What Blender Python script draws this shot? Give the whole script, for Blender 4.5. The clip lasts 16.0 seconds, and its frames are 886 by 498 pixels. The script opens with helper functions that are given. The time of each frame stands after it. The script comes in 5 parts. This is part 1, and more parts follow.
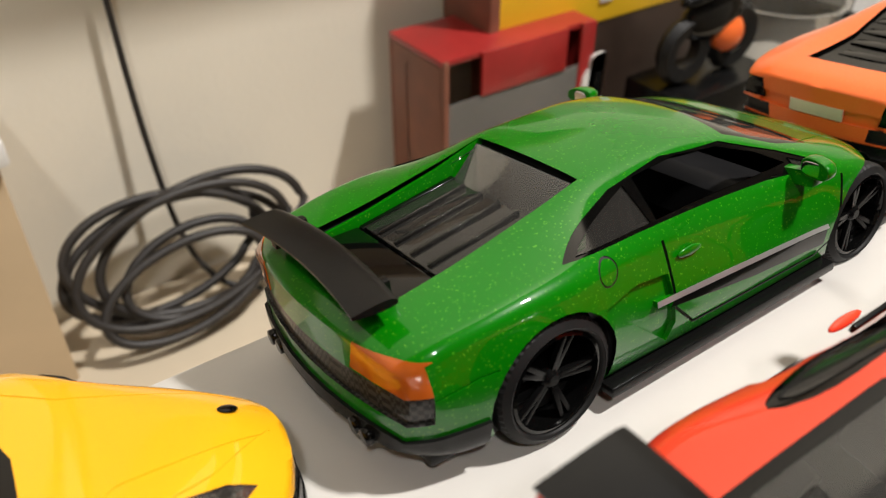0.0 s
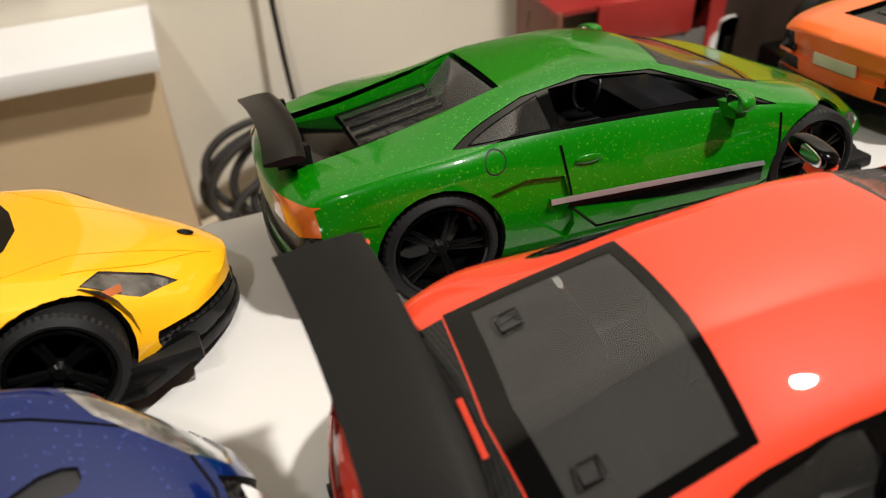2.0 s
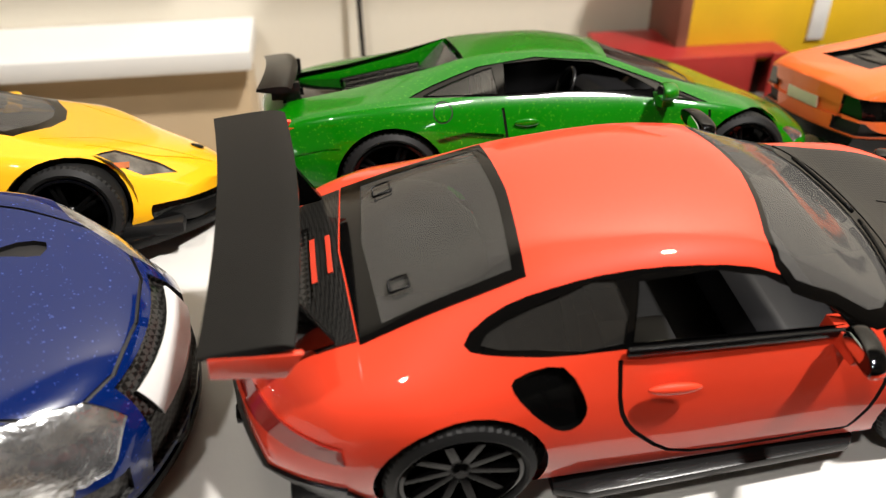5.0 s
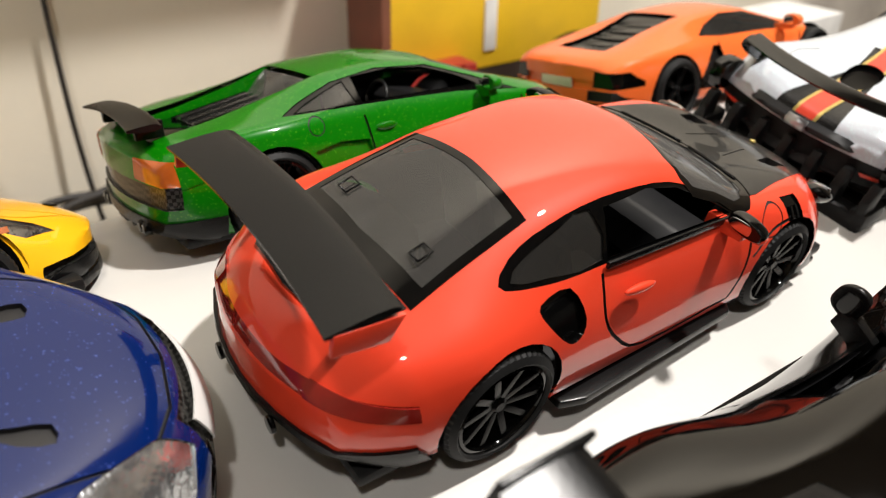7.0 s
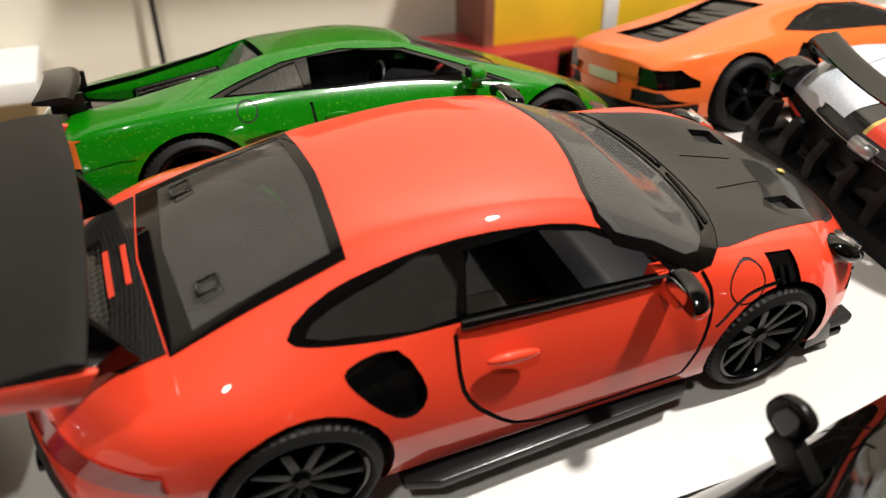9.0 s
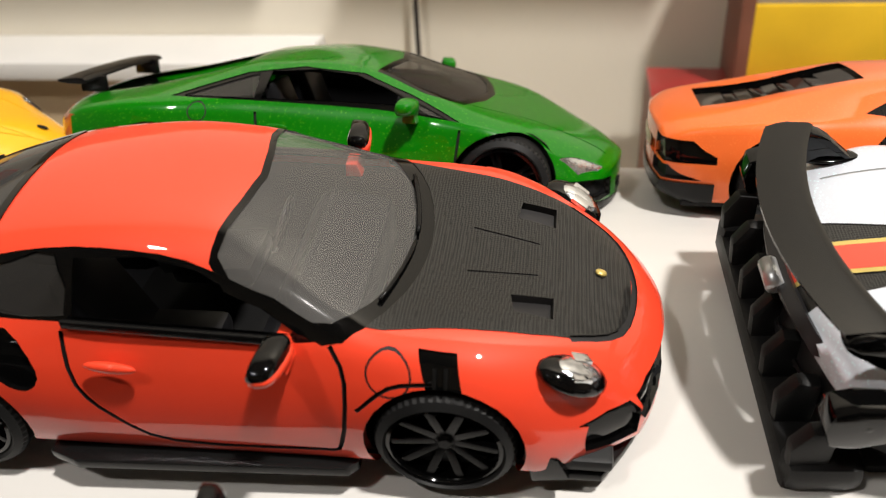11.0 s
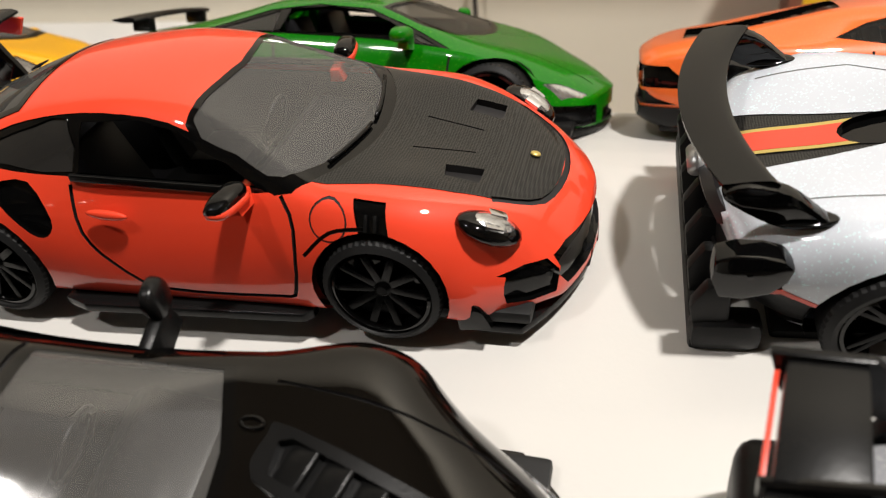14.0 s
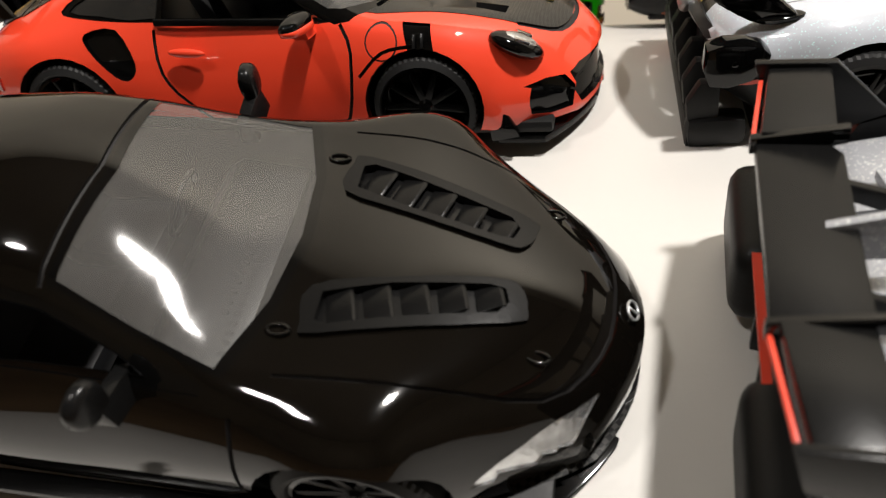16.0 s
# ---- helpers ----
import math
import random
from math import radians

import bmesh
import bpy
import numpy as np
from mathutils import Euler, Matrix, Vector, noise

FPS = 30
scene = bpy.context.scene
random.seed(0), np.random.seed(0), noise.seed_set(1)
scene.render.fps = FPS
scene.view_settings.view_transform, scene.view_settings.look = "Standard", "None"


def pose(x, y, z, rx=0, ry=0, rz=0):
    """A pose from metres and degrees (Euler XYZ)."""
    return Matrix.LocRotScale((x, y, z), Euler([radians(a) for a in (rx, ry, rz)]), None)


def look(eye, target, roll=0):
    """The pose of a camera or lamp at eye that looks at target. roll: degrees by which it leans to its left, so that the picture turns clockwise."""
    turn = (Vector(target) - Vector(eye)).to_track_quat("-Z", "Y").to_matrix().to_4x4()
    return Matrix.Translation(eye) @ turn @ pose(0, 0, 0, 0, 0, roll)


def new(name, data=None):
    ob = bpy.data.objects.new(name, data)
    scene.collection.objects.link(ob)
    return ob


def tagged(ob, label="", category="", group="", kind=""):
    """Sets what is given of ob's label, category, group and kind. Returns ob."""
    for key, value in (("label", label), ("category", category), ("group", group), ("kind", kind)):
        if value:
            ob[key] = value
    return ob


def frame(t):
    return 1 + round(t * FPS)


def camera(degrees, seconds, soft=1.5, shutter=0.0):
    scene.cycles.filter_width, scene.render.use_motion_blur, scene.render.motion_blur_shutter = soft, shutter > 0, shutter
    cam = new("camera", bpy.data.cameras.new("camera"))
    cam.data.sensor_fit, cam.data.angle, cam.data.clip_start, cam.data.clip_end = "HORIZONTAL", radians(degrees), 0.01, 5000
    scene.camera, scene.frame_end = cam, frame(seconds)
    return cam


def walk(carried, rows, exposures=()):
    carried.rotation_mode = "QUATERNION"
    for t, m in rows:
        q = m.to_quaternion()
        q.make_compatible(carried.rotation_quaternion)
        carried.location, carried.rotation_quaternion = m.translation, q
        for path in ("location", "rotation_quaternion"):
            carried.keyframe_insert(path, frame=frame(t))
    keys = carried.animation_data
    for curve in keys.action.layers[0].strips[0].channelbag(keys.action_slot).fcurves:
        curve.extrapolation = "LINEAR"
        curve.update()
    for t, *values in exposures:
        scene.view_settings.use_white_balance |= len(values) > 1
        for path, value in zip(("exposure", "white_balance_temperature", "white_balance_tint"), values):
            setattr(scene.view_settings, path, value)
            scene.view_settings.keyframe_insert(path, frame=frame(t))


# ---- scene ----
from mathutils.bvhtree import BVHTree
from mathutils.interpolate import poly_3d_calc

cam = camera(58.00, 16.0, soft=1.2)
cam.data.dof.use_dof, cam.data.dof.focus_distance, cam.data.dof.aperture_fstop = True, 0.125, 28.0
PATH = [
    (0, (-0.09019, -0.01222, 0.08968), (-0.02145, 0.08623, -0.00023), -0.03),
    (0.5, (-0.08418, -0.01692, 0.09040), (-0.01929, 0.08282, -0.00093), 0.27),
    (1, (-0.07425, -0.02957, 0.09015), (-0.01786, 0.07386, -0.00271), 0.57),
    (1.5, (-0.06530, -0.04170, 0.09172), (-0.02090, 0.06615, -0.00261), -0.98),
    (2, (-0.06502, -0.05365, 0.09107), (-0.02958, 0.05791, -0.00274), -3.11),
    (2.5, (-0.06677, -0.06243, 0.09212), (-0.03086, 0.05061, 0.00029), -3.31),
    (3, (-0.07031, -0.06516, 0.09220), (-0.03377, 0.04885, 0.00184), -2.49),
    (3.5, (-0.06656, -0.07330, 0.09482), (-0.03133, 0.04277, 0.00657), -2.61),
    (4, (-0.06664, -0.07792, 0.09161), (-0.03585, 0.03998, 0.00413), -1.45),
    (4.5, (-0.05619, -0.08428, 0.09288), (-0.03296, 0.03568, 0.00587), -1.53),
    (5, (-0.04580, -0.09346, 0.08486), (-0.02719, 0.03029, 0.00216), -0.31),
    (5.2, (-0.04519, -0.09609, 0.08304), (-0.02723, 0.02906, 0.00232), 0.08),
    (7.3, (-0.09654, -0.09186, 0.08216), (-0.01668, 0.01116, 0.00793), 1.13),
    (7.5, (-0.09710, -0.09259, 0.08349), (-0.01711, 0.01074, 0.00984), 1.01),
    (8, (-0.08556, -0.09074, 0.08418), (-0.01112, 0.01578, 0.00926), 0.69),
    (8.5, (-0.07121, -0.08541, 0.07972), (-0.00633, 0.02593, 0.00294), 0.78),
    (9, (-0.04268, -0.09172, 0.07775), (0.00512, 0.02625, -0.00161), 0.15),
    (9.5, (-0.01028, -0.09656, 0.07748), (0.01571, 0.02768, -0.00244), -0.97),
    (9.7, (-0.00164, -0.09525, 0.07702), (0.01648, 0.03025, -0.00312), -1.65),
    (11.8, (0.07222, -0.09909, 0.08071), (0.03438, 0.02580, 0.00676), -2.94),
    (12, (0.07576, -0.09837, 0.08098), (0.03602, 0.02620, 0.00746), -3.07),
    (12.5, (0.07775, -0.09711, 0.08306), (0.03573, 0.02711, 0.01023), -3.44),
    (13, (0.08065, -0.10092, 0.08291), (0.03826, 0.02344, 0.01053), -4.21),
    (13.5, (0.07533, -0.10636, 0.07719), (0.03426, 0.01835, 0.00465), -4.32),
    (14, (0.07447, -0.11564, 0.06736), (0.03351, 0.00879, -0.00571), -5.16),
    (14.5, (0.07390, -0.12712, 0.06327), (0.03255, -0.00236, -0.00903), -6.08),
    (15, (0.07092, -0.13691, 0.05821), (0.03194, -0.01076, -0.01298), -6.30),
    (15.5, (0.06980, -0.14298, 0.05382), (0.03236, -0.01572, -0.01619), -6.21),
    (16, (0.07234, -0.15215, 0.04741), (0.03502, -0.02432, -0.02163), -5.75),
]
walk(cam, [(t, look(eye, target, roll)) for t, eye, target, roll in PATH],
     [(0, 0.05), (1, 0.1), (2.5, -0.05), (4, 0.1), (5, 0.35), (7.4, 0.15), (8.5, 0.1), (9.5, 0.3), (12, -0.12), (14, -0.1), (16, 0.0)])

# ---------------------------------------------------------------- world and lamps
S = 1 / 36          # model scale: the cars are drawn in full-size metres and shrunk
world = bpy.data.worlds.new("world")
scene.world = world
world.use_nodes = True
world.node_tree.nodes["Background"].inputs[0].default_value = (1.0, 0.92, 0.82, 1)
world.node_tree.nodes["Background"].inputs[1].default_value = 0.25
scene.view_settings.exposure = 0.0


def lamp(name, eye, target, watts, size, colour):
    data = bpy.data.lights.new(name, "AREA")
    data.energy, data.size, data.color, data.shape = watts, size, colour, "DISK"
    ob = new(name, data)
    ob.matrix_world = look(eye, target)
    return ob


lamp("ceiling_lamp_light", (0.55, -0.30, 1.38), (0.03, 0.0, 0), 32, 0.09, (1.0, 0.95, 0.90))
lamp("second_lamp_light", (-0.55, -0.75, 1.38), (-0.03, 0.0, 0), 7.5, 0.11, (1.0, 0.95, 0.90))


# ---------------------------------------------------------------- materials
def material(name, colour, rough=0.4, metal=0.0, coat=0.0, vary=0.12, scale=60.0, bump=0.0, bump_scale=900.0, spec=0.5):
    m = bpy.data.materials.new(name)
    m.use_nodes = True
    nt = m.node_tree
    b = nt.nodes["Principled BSDF"]
    b.inputs["Roughness"].default_value = rough
    b.inputs["Metallic"].default_value = metal
    b.inputs["Coat Weight"].default_value = coat
    b.inputs["Coat Roughness"].default_value = 0.02
    b.inputs["Specular IOR Level"].default_value = spec
    tc = nt.nodes.new("ShaderNodeTexCoord")
    n = nt.nodes.new("ShaderNodeTexNoise")
    n.inputs["Scale"].default_value, n.inputs["Detail"].default_value = scale, 6
    nt.links.new(tc.outputs["Object"], n.inputs["Vector"])
    ramp = nt.nodes.new("ShaderNodeMapRange")
    ramp.inputs["From Min"].default_value, ramp.inputs["From Max"].default_value = 0.3, 0.7
    ramp.inputs["To Min"].default_value, ramp.inputs["To Max"].default_value = 1 - vary, 1 + vary
    nt.links.new(n.outputs["Fac"], ramp.inputs["Value"])
    mul = nt.nodes.new("ShaderNodeVectorMath")
    mul.operation = "SCALE"
    mul.inputs[0].default_value = colour
    nt.links.new(ramp.outputs[0], mul.inputs["Scale"])
    nt.links.new(mul.outputs[0], b.inputs["Base Color"])
    rr = nt.nodes.new("ShaderNodeMapRange")
    rr.inputs["To Min"].default_value, rr.inputs["To Max"].default_value = rough * 0.8, min(1, rough * 1.25)
    nt.links.new(n.outputs["Fac"], rr.inputs["Value"])
    nt.links.new(rr.outputs[0], b.inputs["Roughness"])
    if bump:
        n2 = nt.nodes.new("ShaderNodeTexNoise")
        n2.inputs["Scale"].default_value, n2.inputs["Detail"].default_value = bump_scale, 3
        nt.links.new(tc.outputs["Object"], n2.inputs["Vector"])
        bp = nt.nodes.new("ShaderNodeBump")
        bp.inputs["Strength"].default_value, bp.inputs["Distance"].default_value = bump, 0.0004
        nt.links.new(n2.outputs["Fac"], bp.inputs["Height"])
        nt.links.new(bp.outputs[0], b.inputs["Normal"])
    return m


def flake_paint(name, colour, flake, rough=0.3, amount=0.75):
    """Metallic paint: sparse bright flakes under a clear coat."""
    m = material(name, colour, rough, 0.0, 0.8, 0.06, 40, spec=0.1)
    nt = m.node_tree
    b = nt.nodes["Principled BSDF"]
    tc = nt.nodes["Texture Coordinate"]
    v = nt.nodes.new("ShaderNodeTexVoronoi")
    v.inputs["Scale"].default_value = 4500
    nt.links.new(tc.outputs["Object"], v.inputs["Vector"])
    g = nt.nodes.new("ShaderNodeMapRange")
    g.inputs["From Min"].default_value, g.inputs["From Max"].default_value = amount, 1.0
    sep = nt.nodes.new("ShaderNodeSeparateColor")
    nt.links.new(v.outputs["Color"], sep.inputs[0])
    nt.links.new(sep.outputs[0], g.inputs["Value"])
    mix = nt.nodes.new("ShaderNodeMix")
    mix.data_type = "RGBA"
    nt.links.new(g.outputs[0], mix.inputs["Factor"])
    old = b.inputs["Base Color"].links[0].from_socket
    nt.links.new(old, mix.inputs["A"])
    mix.inputs["B"].default_value = (*flake, 1)
    nt.links.new(mix.outputs["Result"], b.inputs["Base Color"])
    # every flake is tilted a little on its own
    bp = nt.nodes.new("ShaderNodeBump")
    bp.inputs["Strength"].default_value, bp.inputs["Distance"].default_value = 0.05, 0.0001
    nt.links.new(sep.outputs[1], bp.inputs["Height"])
    nt.links.new(bp.outputs[0], b.inputs["Normal"])
    return m


def carbon(name, a=0.012, c=0.05, scale=420.0, rough=0.28):
    """Woven carbon print: a fine diagonal check under lacquer."""
    m = material(name, (a, a, a), 0.4, 0.0, 0.5, 0.1, 60, spec=0.12)
    nt = m.node_tree
    b = nt.nodes["Principled BSDF"]
    tc = nt.nodes["Texture Coordinate"]
    mp = nt.nodes.new("ShaderNodeMapping")
    mp.inputs["Rotation"].default_value = (0, 0, radians(45))
    ch = nt.nodes.new("ShaderNodeTexChecker")
    ch.inputs["Scale"].default_value = scale * 8
    ch.inputs["Color1"].default_value, ch.inputs["Color2"].default_value = (a, a, a * 0.95, 1), (c, c * 0.97, c * 0.9, 1)
    nt.links.new(tc.outputs["Object"], mp.inputs["Vector"])
    nt.links.new(mp.outputs[0], ch.inputs["Vector"])
    nt.links.new(ch.outputs["Color"], b.inputs["Base Color"])
    bp = nt.nodes.new("ShaderNodeBump")
    bp.inputs["Strength"].default_value, bp.inputs["Distance"].default_value = 0.12, 0.0001
    nt.links.new(ch.outputs["Fac"], bp.inputs["Height"])
    nt.links.new(bp.outputs[0], b.inputs["Normal"])
    return m


def glass(name, tint, rough=0.03, haze=0.0, dust_sheen=(0.5, 0.48, 0.44)):
    """A thin tinted pane: lets part of the light through and mirrors the room by its angle."""
    m = bpy.data.materials.new(name)
    m.use_nodes = True
    nt = m.node_tree
    nt.nodes.remove(nt.nodes["Principled BSDF"])
    out = nt.nodes["Material Output"]
    tr = nt.nodes.new("ShaderNodeBsdfTransparent")
    tr.inputs[0].default_value = (*tint, 1)
    gl = nt.nodes.new("ShaderNodeBsdfGlossy")
    gl.inputs["Roughness"].default_value = rough
    fr = nt.nodes.new("ShaderNodeFresnel")
    fr.inputs[0].default_value = 1.55
    mx = nt.nodes.new("ShaderNodeMixShader")
    nt.links.new(fr.outputs[0], mx.inputs[0])
    nt.links.new(tr.outputs[0], mx.inputs[1])
    nt.links.new(gl.outputs[0], mx.inputs[2])
    # pale diffuse film: some dust, plus reflected room light put into the colour
    df = nt.nodes.new("ShaderNodeBsdfDiffuse")
    df.inputs[0].default_value = (*dust_sheen, 1)
    tc, nz, mr = nt.nodes.new("ShaderNodeTexCoord"), nt.nodes.new("ShaderNodeTexNoise"), nt.nodes.new("ShaderNodeMapRange")
    nz.inputs["Scale"].default_value, nz.inputs["Detail"].default_value = 45, 3
    nt.links.new(tc.outputs["Object"], nz.inputs["Vector"])
    nt.links.new(nz.outputs["Fac"], mr.inputs["Value"])
    mr.inputs["To Min"].default_value, mr.inputs["To Max"].default_value = haze * 0.8, haze * 1.2
    m2 = nt.nodes.new("ShaderNodeMixShader")
    nt.links.new(mr.outputs[0], m2.inputs[0])
    nt.links.new(mx.outputs[0], m2.inputs[1])
    nt.links.new(df.outputs[0], m2.inputs[2])
    nt.links.new(m2.outputs[0], out.inputs[0])
    return m


GREEN = flake_paint("green flake paint", (0.002, 0.145, 0.001), (0.06, 0.28, 0.01), 0.28, 0.94)
YELLOW = material("yellow paint", (0.85, 0.42, 0.005), 0.5, 0, 1.0, 0.03, 25, spec=0.2)
RED = material("red orange paint", (0.80, 0.055, 0.020), 0.5, 0, 1.0, 0.03, 25, spec=0.2)
BLUE = flake_paint("blue flake paint", (0.0004, 0.009, 0.075), (0.04, 0.07, 0.28), 0.2, 0.975)
BLACK_PAINT = material("black paint", (0.0025, 0.002, 0.0015), 0.05, 0, 0.0, 0.05, 25, spec=0.4)
ORANGE = flake_paint("orange paint", (0.82, 0.15, 0.03), (0.86, 0.19, 0.045), 0.3, 0.9)
WHITE = flake_paint("pearl white paint", (0.52, 0.55, 0.60), (0.62, 0.85, 0.85), 0.3, 0.9)
GREY_PAINT = flake_paint("grey silver paint", (0.30, 0.31, 0.33), (0.6, 0.6, 0.6), 0.35, 0.85)
PLASTIC = material("satin black plastic", (0.005, 0.005, 0.005), 0.24, 0, 0.0, 0.15, 90, 0.05, 2500, 0.2)
GLOSS_BLACK = material("gloss black plastic", (0.002, 0.002, 0.002), 0.06, 0, 0.0, 0.1, 60, spec=0.35)
MATT_BLACK = material("matt black plastic", (0.007, 0.007, 0.007), 0.45, 0, 0.0, 0.2, 120, 0.08, 2500, 0.22)
RIM_BLACK = material("deep black rim", (0.003, 0.003, 0.003), 0.25, 0, 0.0, 0.2, 120, spec=0.12)
RUBBER = material("black rubber", (0.008, 0.008, 0.008), 0.55, 0, 0.0, 0.2, 150, 0.08, 2500, 0.22)
GAP = material("shadow gap", (0.006, 0.005, 0.005), 0.6)
INSIDE = material("dark interior plastic", (0.008, 0.008, 0.009), 0.4)
CARBON = carbon("carbon weave", 0.001, 0.024, 420, 0.16)
CHROME = material("chrome plate", (0.75, 0.76, 0.78), 0.12, 1.0, 0, 0.1, 120)
SILVER = material("silver print", (0.5, 0.51, 0.52), 0.35, 0.7, 0, 0.08, 80)
WHITE_PLASTIC = material("white plate print", (0.72, 0.72, 0.70), 0.4)
RED_LAMP = material("red lamp lens", (0.22, 0.012, 0.008), 0.1, 0, 1.0, 0.2, 200)
AMBER_LAMP = material("amber lamp lens", (0.42, 0.09, 0.01), 0.1, 0, 1.0, 0.25, 220)
RED_PRINT = material("red print", (0.68, 0.06, 0.03), 0.3)
GOLD_PRINT = material("gold print", (0.55, 0.42, 0.12), 0.3, 0.4)
MESH_BLACK = carbon("black mesh grille", 0.002, 0.03, 170, 0.4)
BROWN_MESH = carbon("brown mesh grille", 0.008, 0.05, 170, 0.4)
PLATE = material("pale number plate", (0.62, 0.55, 0.40), 0.4)
GLASS_DARK = glass("smoked glass", (0.22, 0.22, 0.21), 0.03, 0.035)
# haze of both screens also stands in for the pale wall they mirror
GLASS_CLEAR = glass("clear glass", (0.78, 0.79, 0.78), 0.07, 0.30, (0.19, 0.185, 0.175))
GLASS_REAR = glass("grey rear glass", (0.45, 0.45, 0.43), 0.02, 0.22, (0.16, 0.155, 0.145))
GLASS_LAMP = glass("lamp glass", (0.8, 0.8, 0.8))
TABLE = material("white laminate", (0.57, 0.555, 0.525), 0.32, 0, 0.0, 0.03, 12, 0.08, 700)
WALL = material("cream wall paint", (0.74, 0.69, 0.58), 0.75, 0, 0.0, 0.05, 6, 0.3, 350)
# unseen ceiling and other walls: kept dark so that car paint mirrors little
CEILING = material("dark unseen ceiling paint", (0.18, 0.16, 0.14), 0.8)
DARK_WALL = material("dark unseen wall paint", (0.22, 0.18, 0.13), 0.8, 0, 0, 0.2, 4)
SUPPORT = material("beige laminate", (0.55, 0.47, 0.35), 0.5, 0, 0, 0.08, 12)
CLEAR_PLASTIC = glass("cloudy plastic", (0.75, 0.78, 0.78), 0.15, 0.25)
LAMP_DARK = material("dark lamp bowl", (0.16, 0.15, 0.14), 0.12, 0.8, 1.0, 0.7, 260, 0.4, 600)
LAMP = material("faceted lamp bowl", (0.62, 0.63, 0.64), 0.16, 0.9, 0.6, 0.45, 300, 0.45, 700)
FLOOR = material("brown floor", (0.22, 0.14, 0.08), 0.4, 0, 0, 0.3, 5)
CABLE = material("dark grey cable sheath", (0.018, 0.015, 0.013), 0.5)
CARD_RED = material("red printed card", (0.32, 0.022, 0.02), 0.35, 0, 0.2, 0.15, 60)
CARD_BROWN = material("brown red card", (0.20, 0.075, 0.045), 0.5, 0, 0, 0.2, 60)
CARD_YELLOW = material("yellow card", (0.80, 0.50, 0.02), 0.4, 0, 0.1, 0.08, 40)
CARD_DARK = material("dark brown card", (0.035, 0.022, 0.016), 0.4, 0, 0.1, 0.3, 40)
CARD_GREY = material("grey card", (0.36, 0.33, 0.29), 0.5, 0, 0.1, 0.2, 30)
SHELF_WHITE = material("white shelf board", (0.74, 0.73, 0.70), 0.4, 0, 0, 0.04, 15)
# brownish tone holds the shade on the face below the white ledge
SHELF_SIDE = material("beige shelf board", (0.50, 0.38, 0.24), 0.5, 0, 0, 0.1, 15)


# ---------------------------------------------------------------- mesh helpers
def part(name, bm, mat, parent=None, label="", smooth=True, angle=38.0, scale=S, skin=None):
    """Links a bmesh, drawn in full-size metres, as one mesh object under a thing or a part. skin: the uncut shell that lends its smooth normals."""
    lent = None
    if skin:
        bm.normal_update()
        bm.verts.index_update()
        near = [skin.normal_at(v.co) for v in bm.verts]
        lent = [near[v.index] if near[v.index].dot(f.normal) > 0.8 else f.normal.copy() for f in bm.faces for v in f.verts]
    for v in bm.verts:
        v.co *= scale
    if smooth:
        for f in bm.faces:
            f.smooth = True
        lim = radians(angle)
        for e in bm.edges:
            if len(e.link_faces) == 2 and e.calc_face_angle(0) > lim:
                e.smooth = False
    me = bpy.data.meshes.new(name)
    bm.to_mesh(me)
    bm.free()
    me.materials.append(mat)
    if lent:
        me.normals_split_custom_set(lent)
    ob = new(name, me)
    if parent:
        ob.parent = parent
    if label:
        tagged(ob, label)
    return ob


def shared(name, ob, parent, m):
    """Another part on the same mesh."""
    o = new(name, ob.data)
    o.parent = parent
    o.matrix_basis = m
    return o


def add_box(bm, x0, x1, y0, y1, z0, z1, bevel=0.0, seg=2):
    r = bmesh.ops.create_cube(bm, size=1)
    vs = r["verts"]
    for v in vs:
        v.co = Vector(((x0 + x1) / 2 + v.co.x * (x1 - x0), (y0 + y1) / 2 + v.co.y * (y1 - y0), (z0 + z1) / 2 + v.co.z * (z1 - z0)))
    if bevel:
        es = list({e for v in vs for e in v.link_edges})
        bmesh.ops.bevel(bm, geom=es, offset=bevel, segments=seg, affect="EDGES", profile=0.6)
    return bm


def add_prism(bm, poly, axis, a, b, bevel=0.0):
    """A 2D outline swept along an axis between a and b. axis x: (y, z); y: (x, z); z: (x, y)."""
    def at(p, w):
        return {"x": (w, p[0], p[1]), "y": (p[0], w, p[1]), "z": (p[0], p[1], w)}[axis]
    lo = [bm.verts.new(at(p, a)) for p in poly]
    hi = [bm.verts.new(at(p, b)) for p in poly]
    fs = [bm.faces.new(lo), bm.faces.new(hi[::-1])]
    n = len(poly)
    for i in range(n):
        fs.append(bm.faces.new((lo[i], hi[i], hi[(i + 1) % n], lo[(i + 1) % n])))
    bmesh.ops.recalc_face_normals(bm, faces=fs)
    if bevel:
        es = list({e for f in fs for e in f.edges})
        bmesh.ops.bevel(bm, geom=es, offset=bevel, segments=2, affect="EDGES", profile=0.6)
    return bm


def add_tube(bm, pts, r, seg=8):
    """A round bar along points."""
    rings = []
    pts = [Vector(p) for p in pts]
    up = Vector((0.12, 0.2, 1)).normalized()
    for i, p in enumerate(pts):
        d = (pts[min(i + 1, len(pts) - 1)] - pts[max(i - 1, 0)]).normalized()
        a = d.cross(up)
        a = a.normalized() if a.length > 1e-4 else Vector((1, 0, 0))
        b = d.cross(a)
        rings.append([bm.verts.new(p + r * (math.cos(k * math.tau / seg) * a + math.sin(k * math.tau / seg) * b)) for k in range(seg)])
    for q, w in zip(rings, rings[1:]):
        for k in range(seg):
            bm.faces.new((q[k], q[(k + 1) % seg], w[(k + 1) % seg], w[k]))
    bm.faces.new(rings[0][::-1])
    bm.faces.new(rings[-1])
    return bm


